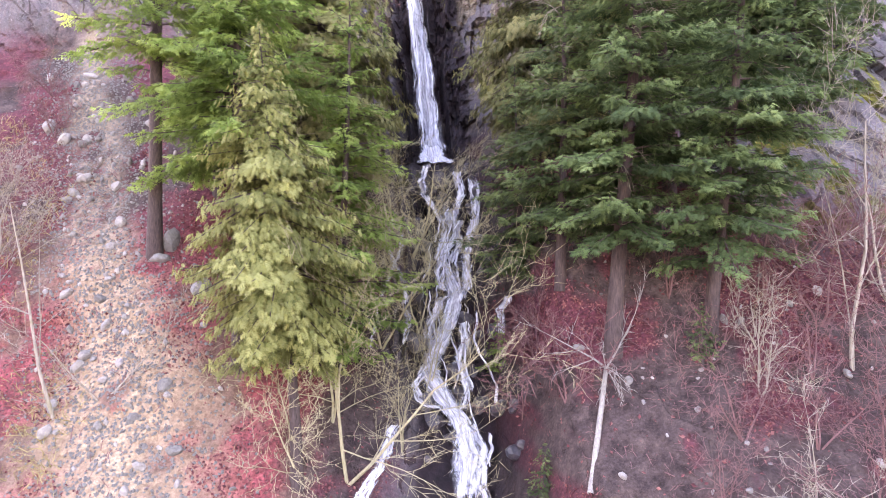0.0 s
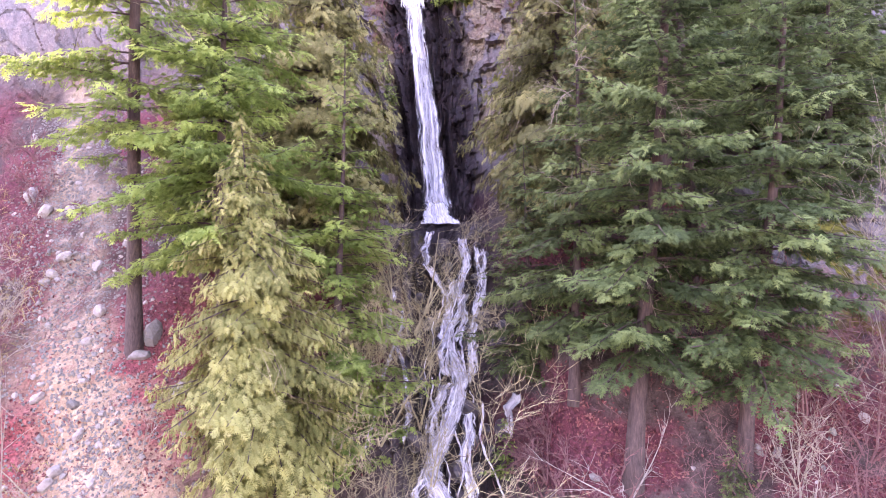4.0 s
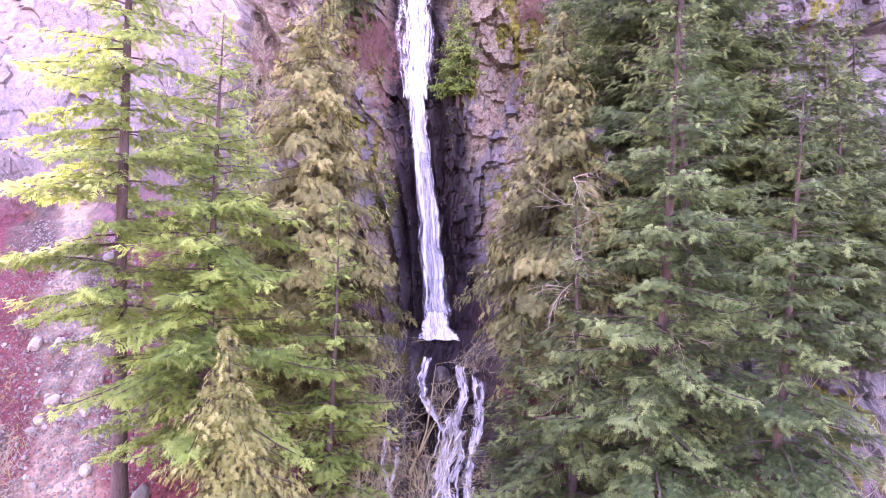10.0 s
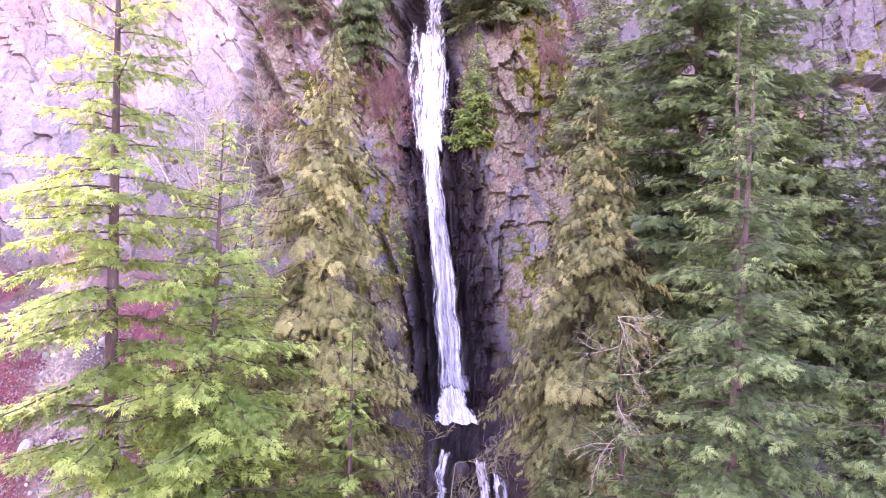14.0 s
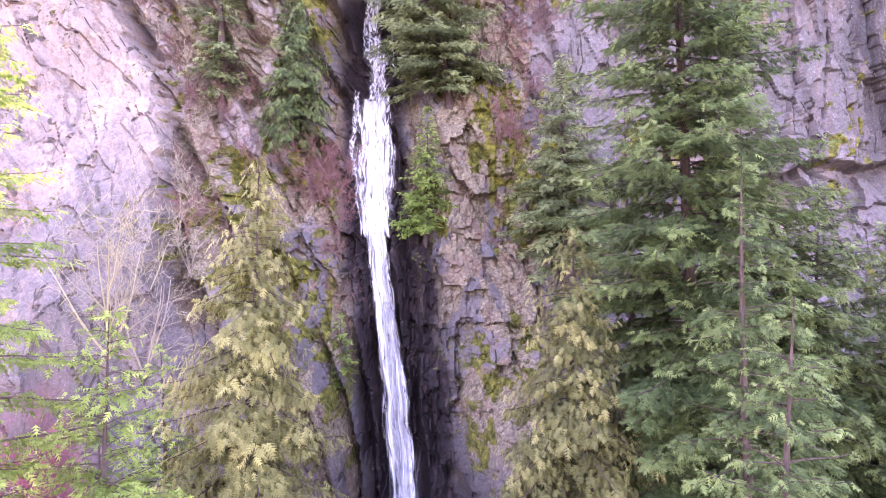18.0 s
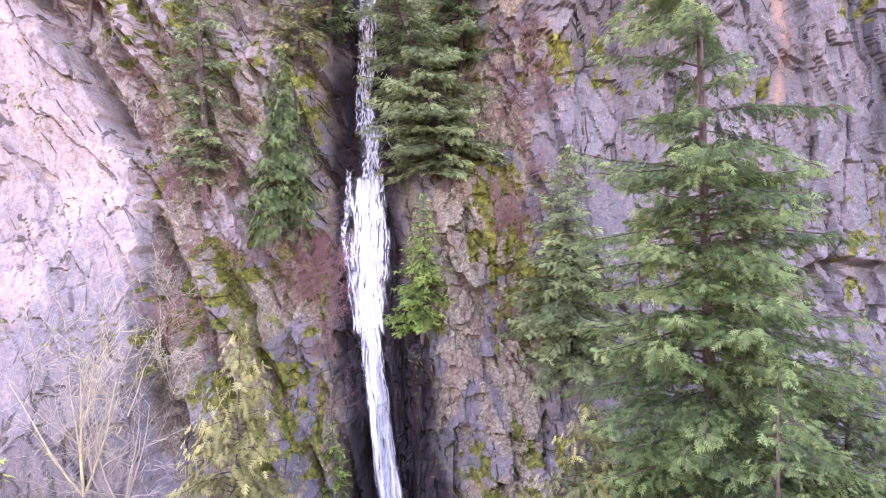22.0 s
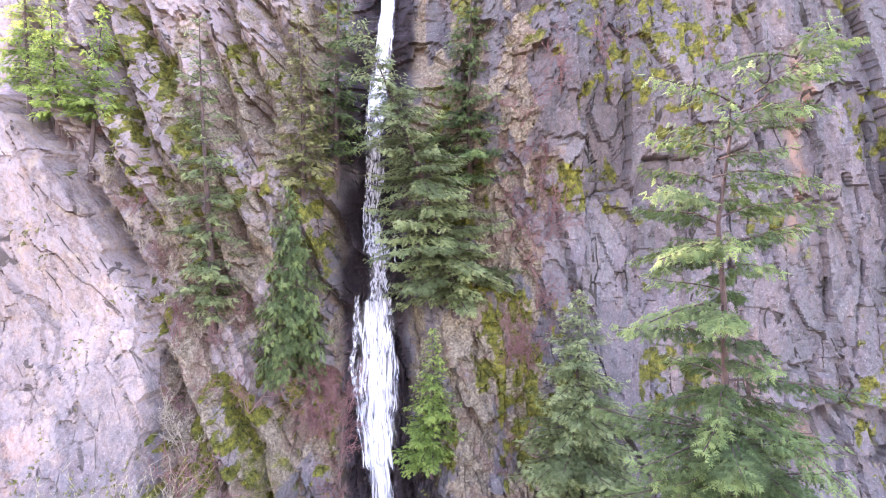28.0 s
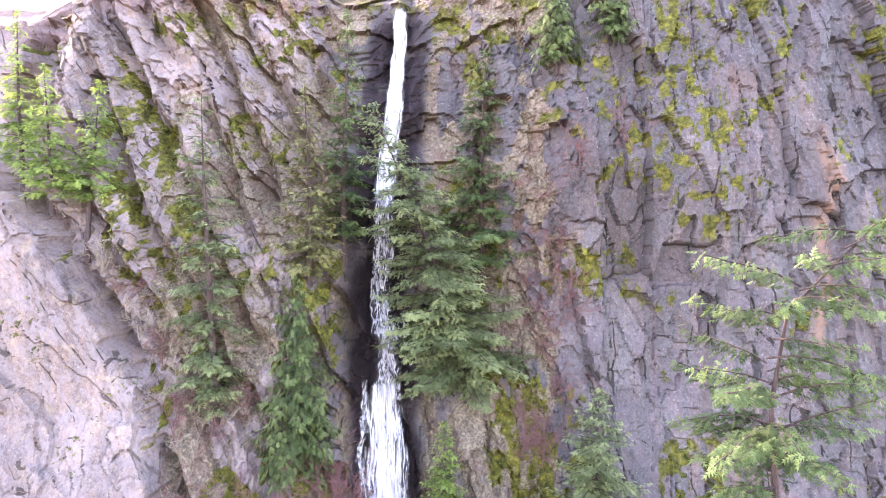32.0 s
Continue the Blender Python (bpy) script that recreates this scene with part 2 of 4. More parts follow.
DRY_GRASS = foliage_material("tawny_dry_grass", (0.16, 0.12, 0.05), (0.30, 0.23, 0.10), (0.42, 0.34, 0.16), 0.3, False)
DEAD_LEAF = foliage_material("fallen_red_leaves", (0.065, 0.018, 0.022), (0.165, 0.045, 0.047), (0.28, 0.12, 0.10), 0.2, False)
BARK = bark_material("fir_bark", (0.028, 0.019, 0.02), (0.105, 0.07, 0.066))
GREY_BARK = bark_material("bare_maple_bark", (0.16, 0.13, 0.105), (0.36, 0.30, 0.25), 0.35)
MOSSY_BARK = bark_material("mossy_maple_twigs", (0.20, 0.165, 0.095), (0.42, 0.36, 0.23))
RED_TWIG = bark_material("red_brown_twigs", (0.095, 0.042, 0.045), (0.215, 0.11, 0.105))
DEAD_WOOD = bark_material("weathered_dead_wood", (0.16, 0.135, 0.125), (0.36, 0.32, 0.29))
WATER = water_material()


def stone_material():
    n = Nodes("pale_talus_stone")
    per = n.node("ShaderNodeObjectInfo").outputs["Random"]
    col = n.mix(per, (0.12, 0.11, 0.105), (0.29, 0.255, 0.235))
    col = n.mix(0.6, col, n.ramp(n.noise(6.0, 7, 0.75), (0.3, 0.25), (0.7, 0.8)), "OVERLAY")
    return n.done(col, 0.9, n.bump(n.noise(9.0, 7, 0.7), 0.7, 0.04))


STONE = stone_material()


def wet_stone_material():
    n = Nodes("wet_black_boulder")
    col = n.ramp(n.noise(4.0, 7, 0.7), (0.3, (0.018, 0.015, 0.018)), (0.7, (0.075, 0.06, 0.068)))
    return n.done(col, 0.38, n.bump(n.noise(7.0, 7, 0.7), 0.6, 0.05), 0.5)


WET_STONE = wet_stone_material()


# ---- the lie of the land: depth y of the mountainside over x and height z ----
def lattice(ix, iz, salt):
    h = (ix.astype(np.int64) * 374761393 + iz.astype(np.int64) * 668265263 + salt * 2246822519) & 0xFFFFFFFF
    h = ((h ^ (h >> 13)) * 1274126177) & 0xFFFFFFFF
    return ((h ^ (h >> 16)) & 0xFFFF) / 65535.0


def smooth_noise(x, z, salt):
    ix, iz = np.floor(x), np.floor(z)
    fx, fz = x - ix, z - iz
    fx, fz = fx * fx * (3 - 2 * fx), fz * fz * (3 - 2 * fz)
    a, b = lattice(ix, iz, salt), lattice(ix + 1, iz, salt)
    c, d = lattice(ix, iz + 1, salt), lattice(ix + 1, iz + 1, salt)
    return (a + (b - a) * fx) * (1 - fz) + (c + (d - c) * fx) * fz


def rough_noise(x, z, salt, octaves=4):
    total, size = 0.0, 1.0
    for k in range(octaves):
        total = total + size * (smooth_noise(x * 2 ** k, z * 2 ** k, salt + k) - 0.5)
        size *= 0.5
    return total


def blocks(x, z, salt, groove=0.0, tilt=0.9, gape=0.07, tone=False):
    """Jointed rock: every cell a plane of its own offset and tilt; joints may gape. With tone, a random value a cell instead."""
    ix, iz = np.floor(x), np.floor(z)
    best, second, value = np.full(x.shape, 1e9), np.full(x.shape, 1e9), np.zeros(x.shape)
    for dx in (-1, 0, 1):
        for dz in (-1, 0, 1):
            cx, cz = ix + dx, iz + dz
            px, pz = cx + lattice(cx, cz, salt), cz + lattice(cx, cz, salt + 1)
            d = np.maximum(np.abs(x - px), np.abs(z - pz) * 0.9 + 0.1 * np.abs(x - px))
            if tone:
                plane = lattice(cx, cz, salt + 5)
            else:
                plane = lattice(cx, cz, salt + 2) - 0.5 + (x - px) * (lattice(cx, cz, salt + 3) - 0.5) * tilt + (z - pz) * (lattice(cx, cz, salt + 4) - 0.3) * tilt
            near = d < best
            second = np.where(near, best, np.minimum(second, d))
            best, value = np.where(near, d, best), np.where(near, plane, value)
    return value + groove * smoothstep(gape, 0.0, second - best)


PROFILES = (  # x, heights, depths
    (-15.0, (1, 6, 10.6, 14.5, 22, 30, 38, 42, 50, 60, 68, 79, 83), (25, 28.5, 31.9, 35.2, 42, 48, 52, 55, 59.5, 60, 63, 66, 73)),
    (-8.0, (1, 8, 14, 22, 30, 38, 46, 58, 66, 79, 83), (27, 32, 37, 44, 51, 55, 58, 58.5, 64, 67, 74)),
    (-3.2, (1, 6, 12, 18.5, 19.7, 20.4, 26, 39, 46, 52, 57, 66, 79, 83), (28, 35, 41, 45.5, 47.5, 51.5, 53, 56, 59, 61, 63, 62, 65, 73)),
    (1.5, (1, 6, 12, 18.5, 19.7, 20.4, 26, 39, 46, 52, 57, 66, 79, 83), (30, 36, 41.5, 45.5, 47.5, 51.5, 53.5, 56.5, 58, 60.5, 63, 63, 65, 73)),
    (6.0, (1, 5, 9, 12, 18, 24, 30, 39, 46, 52, 58, 66, 79, 83), (21, 24.5, 28, 30, 37, 44, 50, 56.5, 58, 59.5, 60, 59, 62, 70)),
    (12.0, (1, 5, 9, 12, 16, 22, 28, 36, 45, 52, 58, 66, 79, 83), (19, 23, 26.5, 29, 33, 39, 46, 53, 56.5, 58.5, 58.5, 55.5, 58, 68)),
    (24.0, (1, 9, 14, 20, 28, 36, 45, 54, 62, 72, 80, 84), (16, 24, 28, 35, 43, 49, 53, 53.5, 54, 55, 57, 66)),
)


def smoothstep(a, b, v):
    f = np.clip((v - a) / (b - a), 0, 1)
    return f * f * (3 - 2 * f)


def buttress_edge(z):
    return np.interp(z, (30, 35, 50, 59, 64, 68), (-13.5, -15.5, -18.5, -23.5, -28.7, -34))


def plain_depth(x, z):
    """Depth of the mountainside without its rock relief."""
    x, z = np.asarray(x, float), np.asarray(z, float)
    layers = [np.interp(z, hs, ds) for _, hs, ds in PROFILES]
    y = layers[0]
    for (x0, _, _), (x1, _, _), layer in zip(PROFILES, PROFILES[1:], layers[1:]):
        f = smoothstep(x0, x1, x)
        y = y * (1 - f) + layer * f
    # the leaning buttress beside the left gully
    edge = buttress_edge(z)
    edge = edge + 1.3 * rough_noise(z / 2.4, x * 0 + 3.5, 99) + 0.5 * rough_noise(z / 0.6, x * 0 + 9.5, 101, 2)
    y = y + (0.9 * np.exp(-((x - edge - 1.2) / 1.0) ** 2) - 2.2 * smoothstep(0.7, -0.2, x - edge)) * smoothstep(28, 36, z)
    # the gully of the fall
    y = y + 1.6 * np.exp(-((x - fall_x(z)) / 2.0) ** 2) * smoothstep(19, 24, z)
    # the brow falls back above the left end
    y = y + 10 * smoothstep(-25, -33, x) * smoothstep(63, 69, z)
    # out of view beyond the left end, the cliff is set back to admit sun
    y = y + 60 * smoothstep(-40, -58, x) * smoothstep(0, 30, z)
    return y


def fall_x(z):
    return np.interp(z, (1.4, 3, 6, 8, 11, 15, 18.5, 21, 26.5, 31, 36, 42, 47, 51, 56.5, 62, 67.6, 73, 79), (0.8, 1.3, 1.0, 0.4, 0.3, 0.6, 0.2, -0.8, -1.5, -1.9, -2.6, -3.2, -3.2, -3.4, -3.6, -3.3, -2.9, -2.3, -2.0))


def soil_amount(x, z):
    """1 on soil and scree, 0 on bare rock."""
    line = 22 + 6 * smoothstep(-10, -20, x) - 9 * smoothstep(12.5, 15.5, x) + 5 * rough_noise(x * 0.15, z * 0.1, 40)
    soil = smoothstep(line + 3, line - 3, z)
    gully = np.exp(-((x - fall_x(z) + 0.6) / 3.4) ** 4)
    return np.clip(soil * (1 - gully), 0, 1)


def rock_frame(x, z):
    """Zones of the cliff, and the coordinate across its joints, which lean on the left and stand upright on the right."""
    left = smoothstep(0.5, -0.5, x - buttress_edge(z)) * smoothstep(26, 33, z) + smoothstep(-24, -28, x) * smoothstep(30, 26, z)
    left = np.clip(left, 0, 1)
    middle = smoothstep(12, 7, x) * (1 - left)
    lean = 0.52 - 0.46 * smoothstep(-7, 3, x)
    u = x + lean * (z - 50)
    wob = 0.10 * rough_noise(x / 2.2, z / 2.2, 49) + 0.05 * rough_noise(x / 0.6, z / 0.8, 50, 2)
    return left, middle, u, wob


def rock_tone(x, z):
    left, middle, u, wob = rock_frame(x, z)
    return 0.5 * blocks(u / 5.0 + wob, z / 9.0 - wob, 11, tone=True) + 0.5 * blocks(u / 1.7 + wob, z / 3.6 - wob, 23, tone=True)


def depth(x, z):
    x, z = np.asarray(x, float), np.asarray(z, float)
    y = plain_depth(x, z)
    s = soil_amount(x, z)
    left, middle, u, wob = rock_frame(x, z)
    right = np.clip(1 - left - middle, 0, 1)
    big = (1.0 - 0.3 * left) * blocks(u / 5.0 + wob, z / 9.0 - wob, 11, 0.12, 0.7, 0.02) + 0.45 * rough_noise(u / 5, z / 9, 51, 3)
    mid = (0.34 * left + 0.85 * middle + 0.55 * right) * blocks(u / 1.7 + wob, z / 3.6 - wob, 23, 0.0, 1.2)
    small = (0.05 * left + 0.42 * middle + 0.13 * right) * blocks(u / 0.8 + 2 * wob, z / 1.3 + wob, 37, 0.0, 1.4)
    small = small + (0.012 * left + 0.14 * middle + 0.05 * right) * blocks((u - 0.3 * z) / 0.42, z / 0.55 + 2 * wob, 43, 0.0, 1.4)
    # tall columns and corners of the upright wall
    mid = mid + 1.1 * right * blocks(u / 2.9 + wob, z / 15.0 + 0.4 * wob, 29, 0.25, 0.5, 0.03)
    # ribs that run down the broken middle, steep on one side
    r = (u / 3.1 + 0.5 * rough_noise(x / 4, z / 7, 121, 3)) % 1.0
    rib = np.where(r < 0.28, r / 0.28, (1 - r) / 0.72) - 0.5
    rib = -2.3 * rib * middle * smoothstep(0.15, 0.6, smooth_noise(x / 3.5, z / 6, 125) + 0.1) * smoothstep(3, -2, x)
    fine = (0.02 + 0.05 * middle) * rough_noise(x / 0.9, z / 0.7, 57, 3)
    rock = big + mid + small + rib + fine + middle * 0.35 * rough_noise(x / 2.0, z / 3.0, 59)
    # an overhang low on the wall beyond the tall fir
    rock = rock + 1.8 * smoothstep(22.6, 23.6, x) * smoothstep(44.2, 43.6, z + 1.4 * rough_noise(x / 3, z * 0, 127, 3)) * smoothstep(33, 40, z)
    earth = 1.2 * rough_noise(x / 6, z / 4, 61) + 0.16 * rough_noise(x / 0.8, z / 0.5, 67, 3)
    wet = np.exp(-((x - fall_x(z)) / 2.2) ** 2)
    return y + rock * (1 - s) * (1 - 0.25 * wet) * smoothstep(2, 8, z) + earth * s * smoothstep(1, 4, z)


def moss_banks(x, z):
    """Thick moss cushions on the brow and hanging down the corners of the right wall."""
    total = 0.0
    for cx, cz, wx, wz in ((17.0, 71.6, 2.2, 1.3), (29.0, 74.5, 2.5, 1.2), (13.6, 66.0, 1.2, 4.0), (11.0, 63.0, 0.8, 3.5), (25.4, 68.0, 0.7, 3.0), (26.5, 45.0, 3.0, 0.9), (20.5, 64.5, 2.0, 0.6)):
        total = total + np.exp(-((x - cx) / wx) ** 2 - ((z - cz) / wz) ** 2)
    return 0.34 * total


def litter_amount(x, z):
    """How thick the red leaves lie: a bank beside the water, two bands along the scree, thin patches elsewhere."""
    patches = rough_noise(x / 2.6, z / 2.2, 85)
    bank = np.exp(-((x - 4.6) / 2.1) ** 4) * smoothstep(13, 9, z)
    side = smoothstep(-3.5, -6.5, x) * (1 - 0.6 * smoothstep(12, 20, z))
    return smoothstep(-0.10, 0.22, patches - 0.12 + 0.34 * bank + 0.36 * side)


def mesh_object(name, verts, faces, material, parent=None, label="", smooth=False):
    """A mesh from arrays; all faces have the same number of corners."""
    verts, faces = np.asarray(verts, np.float32), np.asarray(faces, np.int32)
    me = bpy.data.meshes.new(name)
    me.vertices.add(len(verts))
    me.vertices.foreach_set("co", verts.ravel())
    me.loops.add(faces.size)
    me.loops.foreach_set("vertex_index", faces.ravel())
    me.polygons.add(len(faces))
    me.polygons.foreach_set("loop_start", np.arange(len(faces), dtype=np.int32) * faces.shape[1])
    me.polygons.foreach_set("use_smooth", np.full(len(faces), smooth))
    me.materials.append(material)
    me.update(calc_edges=True)
    ob = new(name, me)
    if parent is not None:
        ob.parent = parent
    if label:
        ob["label"] = label
    return ob


def give(ob, name, values):
    a = ob.data.attributes.new(name, "FLOAT", "POINT")
    a.data.foreach_set("value", np.asarray(values, np.float32).ravel())


def grid_faces(rows, cols):
    i = np.arange((rows - 1) * (cols - 1))
    a = i // (cols - 1) * cols + i % (cols - 1)
    return np.stack([a, a + 1, a + cols + 1, a + cols], 1)


def spread(lo, hi, step, reach, grow=1.35):
    """Even steps from lo to hi, growing ones beyond."""
    out, d = [], step
    v = hi
    while v < reach:
        d *= grow
        v += d
        out.append(v)
    side = np.array(out) - hi
    return np.concatenate([lo - side[::-1], np.arange(lo, hi + step / 2, step), hi + side])


# ---- the ground: valley floor, mountainside and the plateau above, one sheet ----
def build_land():
    xs = spread(-36.0, 32.0, 0.13, 600)
    zs = np.concatenate([np.arange(1.0, 22.0, 0.2), np.arange(22.0, 81.01, 0.13)])
    x, z = np.meshgrid(xs, zs)
    y = depth(x, z)
    # side faces of ribs and buttresses are broken too
    steep = smoothstep(0.6, 2.0, np.abs(np.gradient(y, axis=1)) / np.maximum(np.gradient(x, axis=1), 1e-3))
    x = x + (1 - soil_amount(x, z)) * (np.abs(x) < 45) * (0.15 + 0.5 * steep) * 0.5 * rough_noise(y / 1.6, z / 1.9, 97, 2)
    hollow = y.copy()
    for axis, reach in ((1, 5), (0, 5)):
        hollow = sum(np.roll(hollow, k, axis) for k in range(-reach, reach + 1)) / (2 * reach + 1)
    hollow = smoothstep(0.08, 0.45, y - hollow)
    low = [(d, 1.0 - 0.02 * min(d, 40)) for d in (2, 5, 10, 20, 40, 90, 200, 400)][::-1]
    high = [(d, 81 + 0.55 * d if d < 40 else 103 + 0.2 * (d - 40)) for d in (1, 2.5, 5, 9, 15, 25, 40, 80, 160, 320)]
    front = [np.stack([xs, y[0] - d, np.full_like(xs, h) + 0.5 * rough_noise(xs / 7, np.full_like(xs, d / 7), 71)], 1) for d, h in low]
    back = [np.stack([xs, y[-1] + d, np.full_like(xs, h) + 1.2 * rough_noise(xs / 5, np.full_like(xs, d / 5), 73)], 1) for d, h in high]
    rows = front + list(np.stack([x, y, z], 2)) + back
    pts = np.concatenate(rows)
    land = mesh_object("ground", pts, grid_faces(len(rows), len(xs)), LAND)
    tagged(land, "steep mountainside of grey-mauve jointed rock, red leaf litter and pale scree", "ground", "", "structure")
    px, pz = pts[:, 0], pts[:, 2]
    valley = (np.arange(len(px)) < (len(front) - 1) * len(xs)).astype(float)
    soil = soil_amount(px, pz)
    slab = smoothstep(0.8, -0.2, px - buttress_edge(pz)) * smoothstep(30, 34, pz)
    # low_left carries that painted brightness over the lower left slope
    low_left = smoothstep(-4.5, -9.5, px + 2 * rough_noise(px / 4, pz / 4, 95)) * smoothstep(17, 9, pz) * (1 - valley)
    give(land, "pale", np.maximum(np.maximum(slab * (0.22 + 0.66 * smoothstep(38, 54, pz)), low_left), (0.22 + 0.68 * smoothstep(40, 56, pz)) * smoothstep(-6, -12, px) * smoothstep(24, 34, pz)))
    belt = smoothstep(-0.3, 0.8, px - np.maximum(buttress_edge(pz), -19.0)) * smoothstep(10.5, 8, px + 2.5 * rough_noise(px / 4, pz / 4, 103))
    cover = smoothstep(-0.16, 0.14, rough_noise(px / 1.8, pz / 3.2, 105) + 0.04)
    hollow = np.concatenate([np.zeros(len(front) * len(xs)), hollow.ravel(), np.zeros(len(back) * len(xs))])
    thicket = np.exp(-((px - 6.5) / 2.8) ** 4) * smoothstep(46, 52, pz)
    give(land, "brush", np.clip((0.42 + 0.2 * thicket) * belt * cover * smoothstep(22, 28, pz) + (0.22 + 0.12 * thicket) * belt + 0.45 * hollow * np.maximum(belt, 0.35), 0, 1) * (1 - np.exp(-((px - fall_x(pz)) / 2.0) ** 4)))
    give(land, "tone", rock_tone(px, pz))
    top = smoothstep(77, 80, pz)
    give(land, "soil", np.maximum(soil, top * 0.6))
    # a scree run between two bands of red leaves
    mid = np.interp(pz, (1, 6, 10, 14, 20, 28), (-13.0, -14.5, -16.0, -18.5, -22, -26))
    wob = 1.6 * rough_noise(px / 3, pz / 3, 81)
    scree = np.exp(-((px - mid + wob) / (3.3 - 1.7 * smoothstep(9, 17, pz))) ** 4) * smoothstep(-0.35, 0.1, rough_noise(px / 1.5, pz / 1.2, 83) + 0.2)
    give(land, "scree", np.clip(scree, 0, 1) * (1 - valley))
    give(land, "litter", litter_amount(px, pz) * (1 - top) * (1 - valley) + 0.25 * valley)
    wet = np.exp(-((px - fall_x(pz) - 0.7 * smoothstep(44, 36, pz)) / (2.2 + 0.9 * smoothstep(44, 36, pz))) ** 4) * smoothstep(79, 74, pz)
    wet = np.clip(wet * (0.85 + 1.0 * rough_noise(px / 1.6, pz / 3, 87)) * 2.2, 0, 1)
    give(land, "wet", wet)
    give(land, "rust", np.exp(-((px - 25.0) / 0.9) ** 4 - ((pz - 41.2) / 1.6) ** 4) + np.exp(-((px - 24.6 - 0.3 * np.sin(pz)) / 0.55) ** 2) * smoothstep(53, 55, pz) * smoothstep(69, 66, pz))
    facing = np.gradient(np.concatenate([np.stack(front)[:, :, 1], y, np.stack(back)[:, :, 1]]), axis=0).ravel()
    ledge = smoothstep(0.10, 0.5, facing)
    broken = smoothstep(-0.15, 0.2, rough_noise(px / 0.55, pz / 0.75, 93))
    patch = broken * smoothstep(0.02, 0.22, rough_noise(px / 3.2, pz / 4.5, 91) + 0.16 * smoothstep(70, 77, pz) + 0.09 * np.exp(-((px + 2) / 14) ** 2) + 0.32 * np.exp(-((px - 7) / 3.5) ** 2 - ((pz - 44) / 5) ** 2) + 0.34 * np.exp(-((px + 10.5) / 3.5) ** 2 - ((pz - 40) / 6) ** 2) + 0.05 * smoothstep(9, 13, px) * smoothstep(66, 72, pz) + moss_banks(px, pz))
    cushion = 0.34 * np.exp(-((px + 10.5) / 3.2) ** 2 - ((pz - 39.5) / 5) ** 2) + 0.26 * np.exp(-((px - 6.5) / 2.6) ** 2 - ((pz - 45) / 5) ** 2)
    give(land, "moss", np.clip((cushion + 0.46 * patch + 0.8 * ledge * patch + 0.25 * ledge) * (1 - wet) * (1 - 0.55 * slab), 0, 1))
    return land


build_land()


# ---- the water ----
def ribbon(name, path, widths, parent, veil_edge=0.75, seed=0, stand=0.35, count=9, label="", broken=1.0):
    """A sheet of falling water that follows the rock: path of (x, z), widths in metres."""
    path = np.array(path, float)
    zz = path[:, 1]
    t = np.linspace(0, 1, max(12, int(np.ptp(zz) / 0.14)))
    u = np.linspace(0, 1, len(path))
    cx, cz, w = np.interp(t, u, path[:, 0]), np.interp(t, u, zz), np.interp(t, u, widths)
    cx = cx + 0.16 * np.array([noise.noise((q * 9, seed, 0.3)) for q in t])
    w = w * (1 + 0.16 * np.array([noise.noise((q * 14, seed, 5.3)) for q in t]))
    side = np.linspace(-0.5, 0.5, count)
    x = cx[:, None] + w[:, None] * side[None, :] 
    z = np.repeat(cz[:, None], count, 1)
    y = depth(x, z)
    pad = np.pad(y, ((6, 6), (0, 0)), mode="edge")
    ahead = np.stack([pad[6 + k:6 + k + len(y)] for k in (-4, -2, 0, 2, 4)]).min(0)
    pad = np.pad(ahead, ((6, 6), (0, 0)), mode="edge")
    ahead = np.stack([pad[6 + k:6 + k + len(y)] for k in range(-6, 7)]).mean(0)
    bulge = stand + 0.25 * (1 - (2 * side) ** 2)[None, :] + 0.06 * rough_noise(x * 2, z * 0.4, seed + 3, 2)
    ob = mesh_object(name, np.stack([x, ahead - bulge, z], 2).reshape(-1, 3), grid_faces(len(t), count), WATER, parent, label, True)
    across = np.abs(2 * side) ** 2
    ends = 1.15 * np.maximum(smoothstep(0.16, 0.0, t), smoothstep(0.86, 1.0, t))
    veil = np.maximum(veil_edge * (0.46 + 0.2 * across)[None, :] + (0.55 * across ** 2)[None, :], ends[:, None])
    give(ob, "veil", veil)
    run = np.concatenate([[0], np.cumsum(np.hypot(np.diff(cx), np.hypot(np.diff(cz), np.diff(ahead[:, count // 2]))))])
    flow = np.stack([w[:, None] * side[None, :] + seed * 3.1, np.repeat(broken * run[:, None], count, 1), np.full(x.shape, seed * 1.7)], 2)
    a = ob.data.attributes.new("flow", "FLOAT_VECTOR", "POINT")
    a.data.foreach_set("vector", flow.astype(np.float32).ravel())
    return ob


